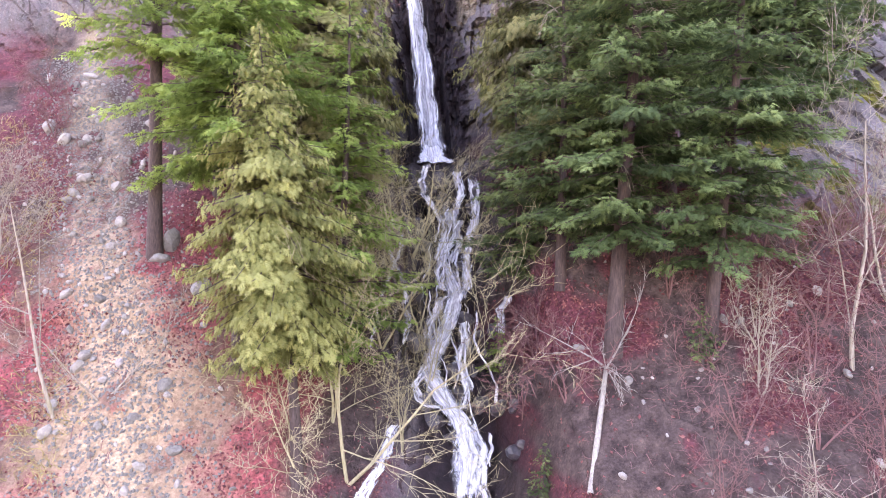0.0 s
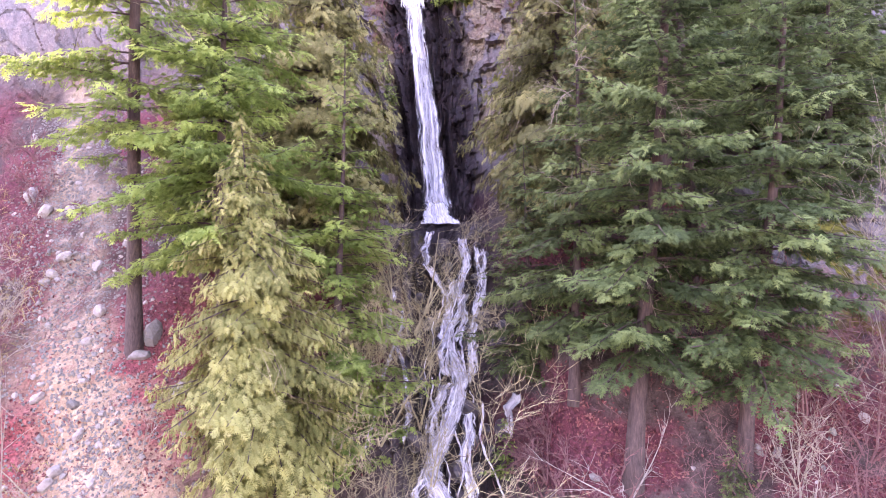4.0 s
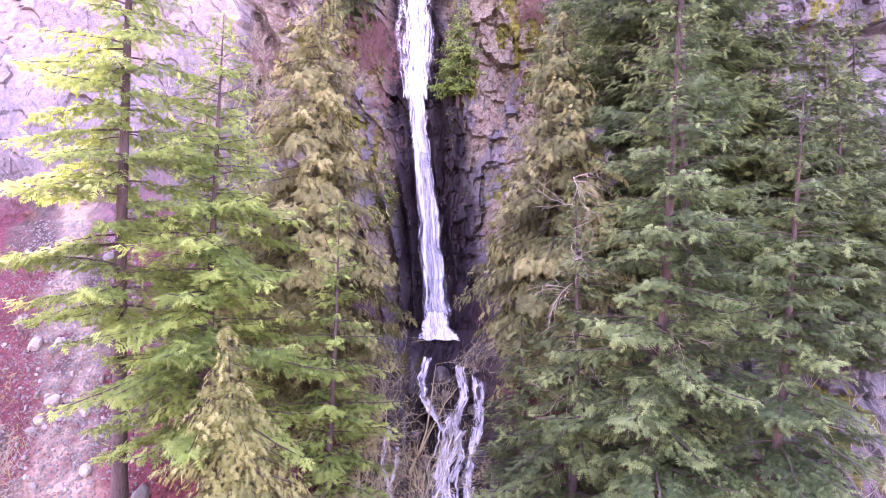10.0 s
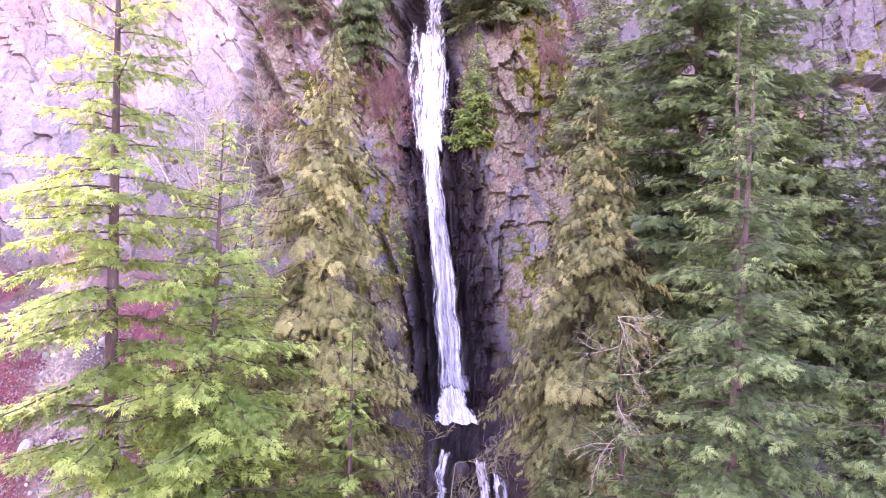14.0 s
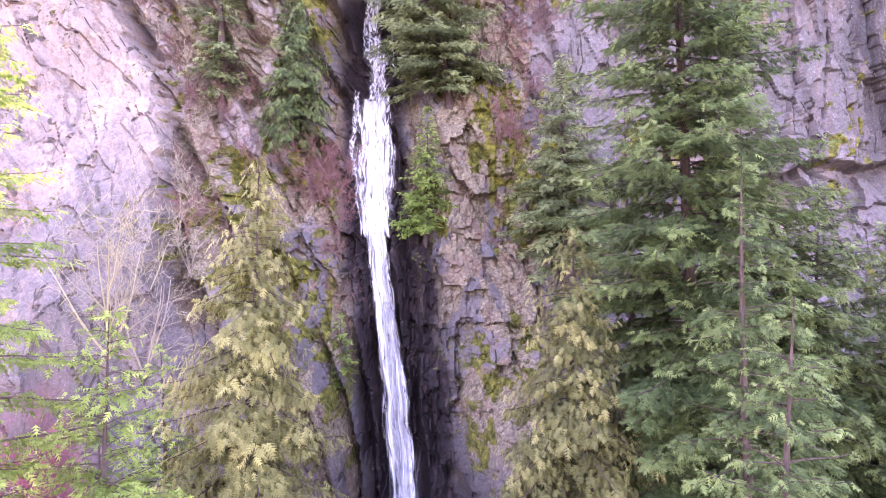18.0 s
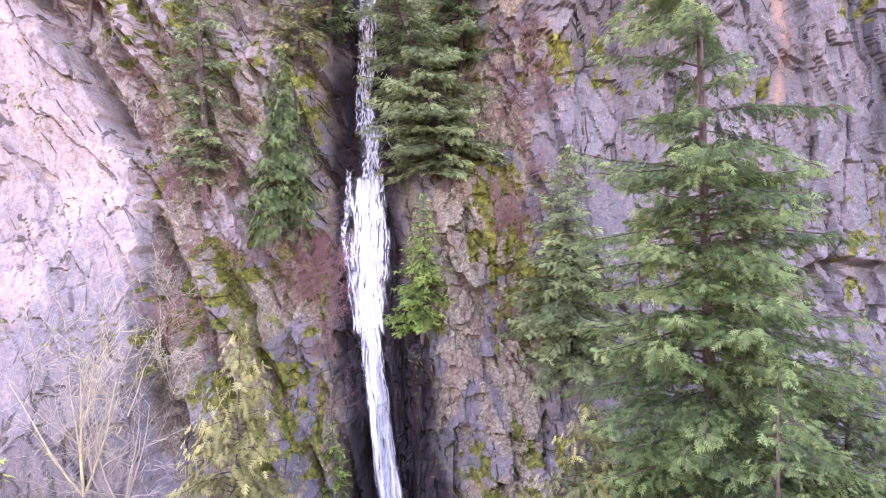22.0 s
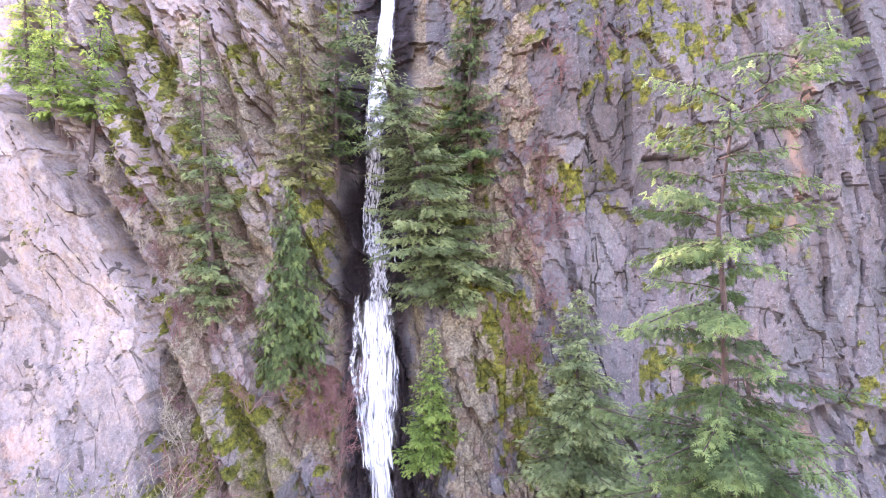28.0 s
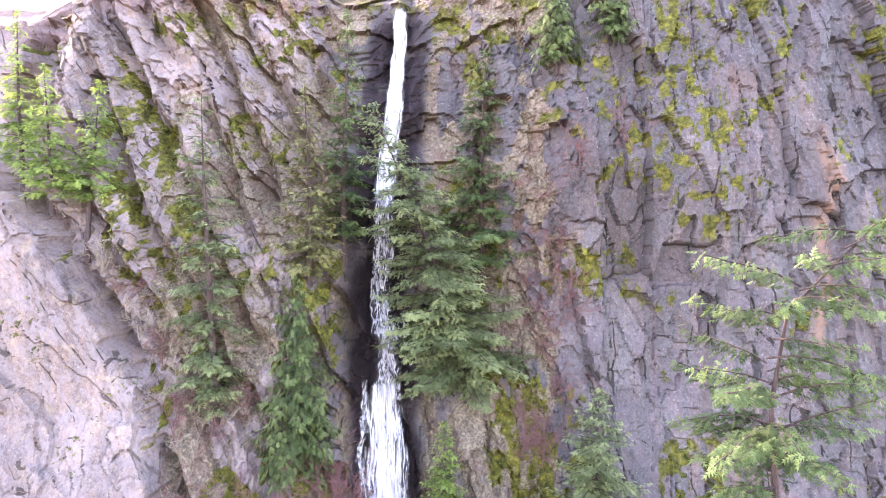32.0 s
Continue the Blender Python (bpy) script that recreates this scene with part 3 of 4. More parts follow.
def build_fall():
    root = tagged(new("waterfall"), "white waterfall plunging down a dark wet cleft and over boulders", "waterfall")
    root.location = (0, 0, 0)

    def down(z0, z1, dx=0.0):
        zs = np.linspace(z0, z1, 24)
        return [(float(fall_x(q)) + dx, q) for q in zs]

    ribbon("top_plunge", down(79.5, 63), np.linspace(1.3, 2.3, 24), root, 0.85, 1, broken=0.6)
    ribbon("middle_cascade", down(66.5, 53), np.linspace(2.6, 2.7, 24), root, 1.1, 2, broken=1.8)
    ribbon("broken_step", down(55, 49, 0.4), np.linspace(2.9, 2.9, 24), root, 1.08, 3, broken=1.8)
    ribbon("broad_fall", down(51.5, 38.5), np.interp(np.linspace(0, 1, 24), (0, 0.15, 0.5, 1), (2.6, 3.7, 4.6, 3.0)), root, 0.95, 4, 0.5, 17, broken=0.7)
    ribbon("side_trickle", [(-4.6, 51.5), (-4.7, 49), (-4.9, 46), (-4.6, 43.5)], (0.7, 0.8, 0.8, 0.6), root, 1.12, 5, broken=2.0)
    ribbon("main_plunge", down(41.5, 20.2), np.interp(np.linspace(0, 1, 24), (0, 0.2, 1), (2.6, 2.2, 2.8)), root, 0.90, 6, 0.5, 15, broken=0.6)
    ribbon("mist_veil", down(36, 20.5, 0.25), np.linspace(1.2, 2.6, 24), root, 1.05, 7, 0.65, 13, broken=0.4)
    ribbon("splash", [(-1.0, 22.2), (-0.8, 20.9), (-0.6, 20.3), (-0.5, 19.9)], (1.6, 2.4, 3.3, 3.8), root, 0.6, 8, 0.7, 13)
    main = [(0.2, 19.7), (0.4, 16), (0.2, 14.4), (-0.3, 12.6), (0.4, 11.6), (0.75, 10.3), (0.35, 8.9), (-0.45, 7.25), (-0.9, 6.4), (0.0, 5.0), (0.85, 4.2), (1.15, 3.0), (1.0, 1.9), (0.9, 0.4)]
    ribbon("cascade", main, (1.1, 1.2, 1.2, 1.3, 1.5, 1.7, 1.7, 2.0, 1.9, 2.0, 1.9, 2.1, 2.3, 2.5), root, 1.0, 9, 0.3, 13, broken=1.8)
    ribbon("cascade_core", [(x + 0.1, z) for x, z in main[3:]], np.array((0.9, 1.1, 1.3, 1.3, 1.6, 1.5, 1.6, 1.5, 1.7, 1.9, 2.1)) * 0.95, root, 0.9, 19, 0.42, 11, broken=1.5)
    for path, wide, seed in (
        ([(1.8, 19.5), (2.3, 16.2), (1.9, 14.4), (1.5, 12.9), (1.5, 10.9), (0.9, 9.7)], 0.75, 10),
        ([(-0.9, 19.8), (-1.5, 18.0), (-1.3, 17.0), (-0.5, 16.0), (0.1, 14.6)], 0.6, 11),
        ([(0.9, 19.6), (1.2, 17.0), (0.7, 15.4), (1.1, 13.6), (0.4, 11.8)], 0.7, 15),
        ([(1.4, 15.6), (0.9, 14.2), (0.1, 13.0), (-0.4, 11.6), (0.2, 10.2)], 0.6, 16),
        ([(0.2, 10.6), (-0.5, 9.4), (-0.9, 8.2), (-0.6, 7.2)], 0.7, 18),
        ([(0.9, 9.6), (1.3, 8.0), (0.9, 6.6), (1.3, 5.4), (0.9, 4.2)], 0.7, 20),
        ([(-0.6, 6.8), (-1.5, 5.8), (-1.2, 5.0), (-0.2, 4.6)], 0.6, 21),
        ([(1.2, 4.4), (1.9, 3.2), (1.8, 2.0), (2.2, 0.6)], 0.6, 22),
    ):
        ribbon("cascade_strand", path, np.full(len(path), wide * 1.5), root, 0.99, seed, 0.3, 9, broken=1.8)
    for path, wide, seed in (
        ([(-3.1, 16.4), (-3.6, 13.4), (-2.5, 11.2), (-2.0, 8.9), (-2.2, 7.3)], 0.75, 12),
        ([(-2.6, 15.0), (-2.9, 12.6), (-3.6, 10.6), (-3.9, 8.6), (-4.0, 7.0)], 0.5, 17),
        ([(-2.3, 4.6), (-2.6, 3.7), (-2.9, 3.0), (-3.5, 2.1), (-3.7, 1.2)], 1.1, 13),
    ):
        ribbon("side_stream", path, np.full(len(path), wide), root, 1.02, seed, 0.3, 9, broken=2.0)
    ribbon("right_rill", [(3.7, 10.8), (3.1, 9.6), (3.3, 9.0), (3.0, 8.2)], (0.4, 0.5, 0.6, 0.5), root, 0.8, 14, broken=1.8)
    # braided threads beside the main water
    rng = np.random.default_rng(5)
    for lo, hi, n, wide in ((1.5, 18.8, 18, 0.9), (48.5, 66, 12, 0.7)):
        for k in range(n):
            z0 = rng.uniform(lo + 2.5, hi)
            z1 = max(lo - 1, z0 - rng.uniform(2.0, 5.5))
            off, drift, ph = rng.normal(0.1, wide), rng.normal(0, 0.35), rng.uniform(0, 6)
            zs = np.linspace(z0, z1, 9)
            path = [(float(fall_x(q)) + off + drift * j / 8 + (0.18 if lo < 5 else 0.08) * math.sin(ph + 1.7 * q), q) for j, q in enumerate(zs)]
            ribbon("water_thread", path, np.linspace(1, 1, 9) * rng.uniform(0.10, 0.26), root, 0.72 if lo < 5 else 0.95, 30 + k + int(lo), 0.42, 5, broken=2.5)
    return root


build_fall()


# ---- trees ----
def tubes(paths, sides=5):
    """Tapered tubes: each path a list of (point, radius)."""
    vs, fs, base = [], [], 0
    ring = np.linspace(0, 2 * np.pi, sides, endpoint=False)
    for path in paths:
        pts = np.array([p for p, _ in path], float)
        rad = np.array([r for _, r in path], float)
        d = np.gradient(pts, axis=0)
        d /= np.linalg.norm(d, axis=1)[:, None] + 1e-9
        side = np.cross(d, (0.31, 0.95, 0.05))
        side /= np.linalg.norm(side, axis=1)[:, None] + 1e-9
        up = np.cross(d, side)
        v = pts[:, None] + rad[:, None, None] * (np.cos(ring)[None, :, None] * side[:, None] + np.sin(ring)[None, :, None] * up[:, None])
        vs.append(v.reshape(-1, 3))
        n = len(path)
        i = np.arange((n - 1) * sides)
        a, k = i // sides * sides, i % sides
        b = (k + 1) % sides
        fs.append(np.stack([a + k, a + b, a + sides + b, a + sides + k], 1) + base)
        base += n * sides
    return np.concatenate(vs), np.concatenate(fs)


def spray_template(drooping):
    """A feathered twig lying along +x: slim pointed side twigs in pairs."""
    tris = []
    for k in range(3):
        a = 0.04 + k / 3.6
        reach = (0.44 if drooping else 0.40) * (1 - 0.4 * a)
        for s in (-1, 1):
            tris += [(a - 0.07, 0, 0), (a + 0.18, -0.02 * s, 0.02), (a + (0.36 if drooping else 0.30) + 0.06 * s, s * reach, -0.05 - 0.12 * reach)]
    tris += [(0.66, -0.09, 0), (0.66, 0.09, 0), (1.15, 0, -0.05)]
    return np.array(tris, float)


def place_sprays(at, along, up, size, template):
    x = along / (np.linalg.norm(along, axis=1)[:, None] + 1e-9)
    y = np.cross(up, x)
    y /= np.linalg.norm(y, axis=1)[:, None] + 1e-9
    z = np.cross(x, y)
    v = at[:, None] + size[:, None, None] * (template[None, :, 0, None] * x[:, None] + template[None, :, 1, None] * y[:, None] + template[None, :, 2, None] * z[:, None])
    return v.reshape(-1, 3)


def conifer(name, label, base, height, spread_m, foliage, kind="fir", seed=0, clear=0.12, lean=(0, 0), branches=90, size=0.42, gaps=0.0, trunk=0.0, power=0.85, bark=None, bend=None, thin_top=0.0):
    """A conifer: tapered trunk, limbs and a crown of feathered sprays. kind: fir, cedar or thin."""
    rng = np.random.default_rng(seed)
    size = size * 0.84
    root = new(name)
    root.location = base
    tagged(root, label, "tree", "conifers below the cliff")
    radius = trunk or 0.011 * height + 0.06
    spine_t = np.linspace(0, 1, 14)

    def spine(h):
        h = np.asarray(h, float)
        wob = 0.012 * height
        if bend:
            return np.stack([np.interp(h, [b[0] for b in bend], [b[k] for b in bend]) for k in (1, 2)] + [height * h], -1)
        return np.stack([lean[0] * h ** 1.5 + wob * np.sin(3.1 * h + seed), lean[1] * h ** 1.5 + wob * np.sin(2.3 * h + 2 * seed), height * h], -1)

    path = [(spine(q) + (np.array((0, 0, -1.0)) if q == 0 else 0), max(0.015, radius * (1 - 0.96 * q) * (1.25 if q == 0 else 1))) for q in spine_t]
    v, f = tubes([path], 9)
    mesh_object("trunk", v, f, bark or BARK, root, "", True)
    limbs, at, along, ups, sizes, tip, shade = [], [], [], [], [], [], []
    if kind == "cedar":
        heights = clear + (1 - clear) * (np.arange(branches) + rng.random(branches)) / branches
    else:
        heights = clear + (1 - clear) * np.clip((np.arange(branches) // 5 + 0.5 + rng.normal(0, 0.32, branches)) / (branches / 5), 0, 1)
    for k, h in enumerate(heights):
        rel = (h - clear) / (1 - clear)
        open_top = thin_top and rel > 0.64
        if rng.random() < (thin_top if open_top else gaps * (1 - 0.5 * rel)):
            continue
        shape = (1 - rel) ** power * (0.55 + 0.45 * min(1, rel * 5 + 0.3)) + 0.035
        if kind == "cedar":
            shape = (1 - rel ** 1.6) ** 0.9 * (0.55 + 0.45 * min(1, rel * 3.2)) + 0.03
        length = spread_m * 0.5 * shape * (rng.uniform(0.62, 1.08) if kind == "cedar" else rng.choice((0.55, 0.75, 0.95, 1.05, 1.2)))
        if open_top:
            length = spread_m * 0.5 * (0.80 - 0.9 * (rel - 0.64)) * rng.uniform(0.6, 1.1)
        az = k * 2.39996 + rng.normal(0, 0.35) if kind == "cedar" else (k // 5) * 0.73 + (k % 5) * 1.2566 + rng.normal(0, 0.25)
        out = np.array((np.cos(az), np.sin(az), 0))
        if out[1] > 0.25 and rng.random() < 0.35:
            continue
        start = spine(h)
        rise = {"fir": 0.08, "cedar": -0.08, "thin": 0.02}[kind] + rng.normal(0, 0.10) + 0.45 * rel ** 2
        sag = {"fir": 0.42, "cedar": 0.55, "thin": 0.30}[kind] * rng.uniform(0.7, 1.3) * (1.3 if open_top else 1.0)
        n = max(4, int(length / (size * 0.42)))
        s = np.linspace(0, 1, n)
        curve = start + out * (length * s)[:, None] + np.array((0, 0, 1)) * (length * (rise * s - sag * s ** 2 + 0.20 * s ** 4))[:, None]
        if length > 0.5:
            step = max(1, n // 4)
            pts = np.vstack([curve[::step], curve[-1:]])
            r0 = min(0.06, 0.014 + 0.010 * length)
            limbs.append([(p, r0 * (1 - 0.8 * q)) for p, q in zip(pts, np.linspace(0, 1, len(pts)))])
        cross = np.array((-out[1], out[0], 0))
        bough, own = rng.uniform(0.72, 1.12), rng.random()
        for p, q in zip(curve, s):
            if q < 0.11:
                continue
            arm = length * (0.24 if open_top else 0.34 if kind != "cedar" else 0.42) * (1 - q) ** 0.7 * min(1, q * 3) + size * 0.3
            for sgn in (-1, 1):
                m = max(1, round(arm / (size * (0.34 if open_top else 0.50))))
                for j in range(m):
                    a = (j + rng.random() * 0.6) / m * arm
                    spot = p + cross * sgn * a * 0.82 + out * a * 0.55
                    hangs = kind == "cedar" or rng.random() < (0.6 if open_top else 0.38)
                    if kind == "cedar":
                        spot[2] -= a * 0.42 + rng.normal(0, size * 0.42)
                        d = cross * sgn * (0.4 + 0.4 * rng.normal()) + out * (0.4 + 0.4 * rng.normal())
                        d[2] = rng.normal(-0.95, 0.4)
                        ups.append((out[0] + rng.normal(0, 0.35), out[1] + rng.normal(0, 0.35), 0.7))
                    else:
                        spot[2] -= a * 0.30 + rng.normal(0, size * 0.24)
                        d = cross * sgn * (0.6 + 0.5 * rng.normal()) + out * (0.7 + 0.5 * rng.normal())
                        d[2] = rng.normal(-0.9, 0.3) if hangs else rng.normal(-0.22, 0.22)
                        ups.append((out[0] * 0.6 + rng.normal(0, 0.42), out[1] * 0.6 + rng.normal(0, 0.42), 1.0))
                    at.append(spot)
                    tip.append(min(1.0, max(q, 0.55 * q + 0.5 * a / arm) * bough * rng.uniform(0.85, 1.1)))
                    shade.append(0.55 * own + 0.45 * rng.random())
                    along.append(d)
                    sizes.append(size * rng.uniform(0.7, 1.2) * (1 - 0.3 * rel))
    if limbs:
        v, f = tubes(limbs, 3)
        tagged(mesh_object("branchwork", v, f, bark or BARK, root, "", True), kind="stuff")
    tpl = spray_template(kind == "cedar")
    v = place_sprays(np.array(at), np.array(along), np.array(ups), np.array(sizes), tpl)
    crown = tagged(mesh_object("crown", v, np.arange(len(v)).reshape(-1, 3), foliage, root), kind="stuff")
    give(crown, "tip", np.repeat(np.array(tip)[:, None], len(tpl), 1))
    give(crown, "shade", np.repeat(np.array(shade)[:, None], len(tpl), 1))
    return root


def on_land(x, z):
    return (x, float(depth(x, z)), z)


def ground_z(x, y):
    """Height of the mountainside at the depth y."""
    zs = np.arange(1.0, 81.0, 0.1)
    ys = depth(np.full_like(zs, x), zs)
    above = np.nonzero(ys > y)[0]
    return float(zs[above[0]]) if len(above) else 1.0


def stand(kind_name, label, x, y, top, spread_m, foliage, **more):
    z = ground_z(x, y)
    return conifer(kind_name, label, (x, y, z), top - z, spread_m, foliage, **more)


def cling(kind_name, label, x, z, height, spread_m, foliage, **more):
    """A tree rooted on a ledge of the cliff."""
    y = float(depth(x, z))
    return conifer(kind_name, label, (x, y - 0.1, z), height, spread_m, foliage, **more)


# below the cliff, left of the water
OPEN_FIR = stand("douglas_fir", "tall open fir with dark bare trunk beside the scree", -15.3, 33.6, 48.0, 9.0, FIR_LIGHT, seed=1, clear=0.25, branches=140, size=0.5, gaps=0.1, trunk=0.38, power=0.55, bend=((0, 0, 0), (0.35, 1.5, -3.4), (1, 2.2, -4.6)))
stand("cedar_tree", "dense yellow-green cedar with drooping sprays", -6.7, 28.5, 22.7, 9.6, CEDAR, kind="cedar", seed=2, clear=0.26, branches=190, size=0.42, lean=(-1.1, -1.2))
stand("fir_tree", "bright green fir with flat layered branches", -9.9, 31.0, 36.5, 11.6, FIR_LIGHT, seed=3, clear=0.34, branches=160, size=0.55, gaps=0.02)
stand("cedar_tree", "tall bronze-green cedar beside the waterfall", -7.2, 38.5, 42.3, 13.0, CEDAR_BRONZE, kind="cedar", seed=4, clear=0.03, branches=210, size=0.56)
stand("fir_tree", "mid-green fir crowded between two cedars", -5.2, 33.5, 28.0, 9.5, FIR_LIGHT, seed=5, clear=0.03, branches=140, size=0.52)
stand("fir_tree", "thin dark fir behind a tall trunk", -13.2, 37.0, 32.0, 6.0, FIR, seed=6, clear=0.12, branches=80, size=0.5, gaps=0.15)
stand("fir_tree", "mid-green fir below the grey buttress", -12.0, 41.0, 34.0, 7.0, FIR_LIGHT, seed=7, clear=0.05, branches=90, size=0.55)
# right of the water
stand("cedar_tree", "bronze-topped cedar near the plunge pool", 6.2, 38.0, 39.3, 12.0, CEDAR_BROWN, kind="cedar", seed=11, clear=0.03, branches=190, size=0.55)
RAGGED = stand("fir_tree", "ragged fir with a bare grey trunk", 5.6, 29.8, 28.8, 7.5, FIR, seed=12, clear=0.12, branches=140, size=0.44, gaps=0.12)
BROAD = stand("fir_tree", "broad blue-green fir on the litter slope", 7.3, 27.5, 37.0, 8.8, FIR_BLUE, seed=13, clear=0.17, branches=210, size=0.42, gaps=0.02, power=0.7, bend=((0, 0, 0), (0.5, 1.0, -1.0), (1, 1.5, -1.6)))
stand("fir_tree", "green fir with pale new tips", 11.3, 27.0, 31.5, 8.0, FIR_BLUE, seed=14, clear=0.14, branches=190, size=0.42, gaps=0.03, power=0.7, bend=((0, 0, 0), (0.5, 0.7, -1.6), (1, 1.0, -2.6)))
stand("fir_tree", "full blue-green fir among taller neighbours", 11.4, 32.5, 41.5, 10.0, FIR_BLUE, seed=15, clear=0.04, branches=190, size=0.55)
stand("douglas_fir", "very tall fir with reddish trunk and ragged leaning top", 12.6, 39.0, 62.3, 11.8, FIR_BLUE, seed=16, clear=0.06, branches=400, size=0.52, trunk=0.42, power=0.42, thin_top=0.55, bend=((0, 0, 0), (0.4, -1.0, -1.0), (0.8, -2.4, -3.0), (0.89, -3.2, -3.6), (0.95, -2.2, -4.0), (1, 0.2, -4.3)))
stand("fir_tree", "dark shaded fir under the cliff", 19.8, 35.5, 35.5, 8.0, FIR, seed=18, clear=0.05, branches=150, size=0.6)
stand("fir_tree", "dark shaded fir under the cliff", 21.0, 38.5, 39.5, 9.0, FIR, seed=19, clear=0.05, branches=170, size=0.65)
stand("fir_tree", "dark shaded fir under the cliff", 15.6, 40.5, 45.0, 11.5, FIR, seed=21, clear=0.05, branches=230, size=0.65, power=0.5)
stand("fir_tree", "dark shaded fir under the cliff", 18.2, 39.5, 41.0, 10.0, FIR, seed=23, clear=0.05, branches=200, size=0.65, power=0.55)
stand("fir_tree", "low dark fir beside the cascade", 4.0, 34.0, 23.0, 6.5, FIR, seed=20, clear=0.03, branches=120, size=0.45)
cling("fir_tree", "slender grey-green fir against the rock", 10.0, 37.3, 14.5, 8.4, FIR_PALE, kind="fir", seed=22, clear=0.02, branches=230, size=0.48, power=0.7)
# on the ledges beside the upper fall
cling("hemlock_tree", "drooping green hemlock on a ledge beside the fall", -9.0, 46.0, 13.0, 7.0, FIR, kind="cedar", seed=31, clear=0.02, branches=120, size=0.5)
cling("fir_tree", "sparse thin fir on the rock wall", -8.3, 58.0, 13.0, 5.0, CEDAR_BROWN, seed=32, clear=0.06, branches=110, size=0.5, gaps=0.1)
cling("fir_tree", "narrow open fir on a rock rib", -14.6, 49.0, 21.3, 5.5, FIR_PALE, seed=33, clear=0.05, branches=150, size=0.5, gaps=0.2, power=0.5)
cling("hemlock_tree", "broad hemlock leaning over the water", 2.4, 49.9, 19.6, 10.4, FIR_PALE, seed=34, clear=0.04, branches=210, size=0.5, lean=(-6.3, -3.4), power=0.7)
cling("fir_tree", "dark fir behind the leaning hemlock", 3.9, 58.0, 16.2, 8.0, FIR_BLUE, seed=35, clear=0.05, branches=120, size=0.55)
cling("fir_tree", "sparse fir at the edge of the top fall", -5.9, 59.8, 17.0, 4.8, FIR_BLUE, seed=36, clear=0.06, branches=130, size=0.5, gaps=0.05)
cling("young_fir", "bright young fir at the foot of a mossy rock", 0.6, 39.6, 9.4, 4.8, FIR_LIGHT, seed=37, clear=0.02, branches=150, size=0.42)
cling("fir_tree", "leaning fir with sunlit yellow-green crown", -23.2, 60.3, 11.2, 4.2, FIR_LIGHT, seed=38, clear=0.3, branches=90, size=0.48, lean=(1.2, 0))
cling("fir_tree", "small sunlit fir behind the buttress", -25.6, 63.5, 9.0, 4.4, FIR_LIGHT, seed=39, clear=0.05, branches=100, size=0.46)
cling("fir_tree", "small sunlit fir behind the buttress", -28.4, 65.0, 11.6, 4.2, FIR_LIGHT, seed=40, clear=0.1, branches=100, size=0.46)
cling("fir_tree", "low fir on the cliff brow", 8.5, 73.0, 6.0, 5.0, FIR, kind="cedar", seed=41, clear=0.02, branches=70, size=0.5)
cling("fir_tree", "low fir on the cliff brow", 12.1, 74.5, 6.5, 5.0, FIR, kind="cedar", seed=42, clear=0.02, branches=70, size=0.5)
cling("fir_tree", "small yellow-green fir in the cleft", -5.3, 29.5, 4.8, 3.0, FIR_LIGHT, seed=43, clear=0.02, branches=50, size=0.4)
cling("young_fir", "small fir sapling beside the cascade", 2.9, 6.4, 2.9, 2.3, FIR_LIGHT, seed=44, clear=0.02, branches=44, size=0.3)
cling("young_fir", "small bright sapling in red leaf litter", 4.1, 2.7, 2.1, 1.6, FIR, seed=45, clear=0.02, branches=36, size=0.26)
cling("young_fir", "small fir sapling on the leaf-strewn slope", 10.6, 8.2, 2.3, 1.9, FIR, seed=46, clear=0.02, branches=36, size=0.28)
stand("fir_tree", "dark green fir low under the rock wall", 23.8, 40.5, 40.5, 9.5, FIR, seed=51, clear=0.05, branches=130, size=0.58)
stand("fir_tree", "blue-green fir close under the rock wall", 10.4, 42.0, 46.0, 8.5, FIR_BLUE, seed=52, clear=0.05, branches=120, size=0.58)


# ---- leafless trees, shrubs and dead wood ----
def grow(rng, start, way, length, radius, level, out, spread_a=0.6, droop=0.0, least=0.011):
    """Branching twigs as tapered paths."""
    n = (3, 4, 5, 6, 7)[level]
    pts, p, d = [], np.array(start, float), np.array(way, float)
    d /= np.linalg.norm(d)
    for k in range(n):
        pts.append((p.copy(), radius * (1 - 0.75 * k / (n - 1))))
        d = d + rng.normal(0, 0.12, 3) + np.array((0, 0, 0.05 - droop))
        d /= np.linalg.norm(d)
        p = p + d * length / (n - 1)
    out.append(pts)
    if level <= 0:
        return
    kids = (0, 4, 5, 5, 6)[level]
    for k in range(kids):
        i = min(n - 1, 1 + int((n - 1) * (k + rng.random()) / kids))
        base, r = pts[i]
        side = d + rng.normal(0, spread_a, 3)
        grow(rng, base, side, length * rng.uniform(0.4, 0.65), max(least, r * 0.5), level - 1, out, spread_a, droop, least)


def dead_limbs(tree, lowest, highest, length, count, seed, shift=(0, 0)):
    """Bare grey limbs that a fir keeps below and within its crown; shift: how far the trunk leans there."""
    rng = np.random.default_rng(seed)
    for k in range(count):
        q = rng.random()
        z = lowest + (highest - lowest) * q
        az = rng.uniform(-2.9, -0.2)
        way = (math.cos(az), math.sin(az), rng.uniform(-0.45, 0.25))
        out = []
        grow(rng, (shift[0] * q, shift[1] * q, z), way, length * rng.uniform(0.6, 1.1), 0.022, 2, out, 0.35, 0.08, 0.008)
        v, f = tubes(out, 4)
        mesh_object("dead_limb", v, f, GREY_BARK, tree, "bare grey dead limb", True)


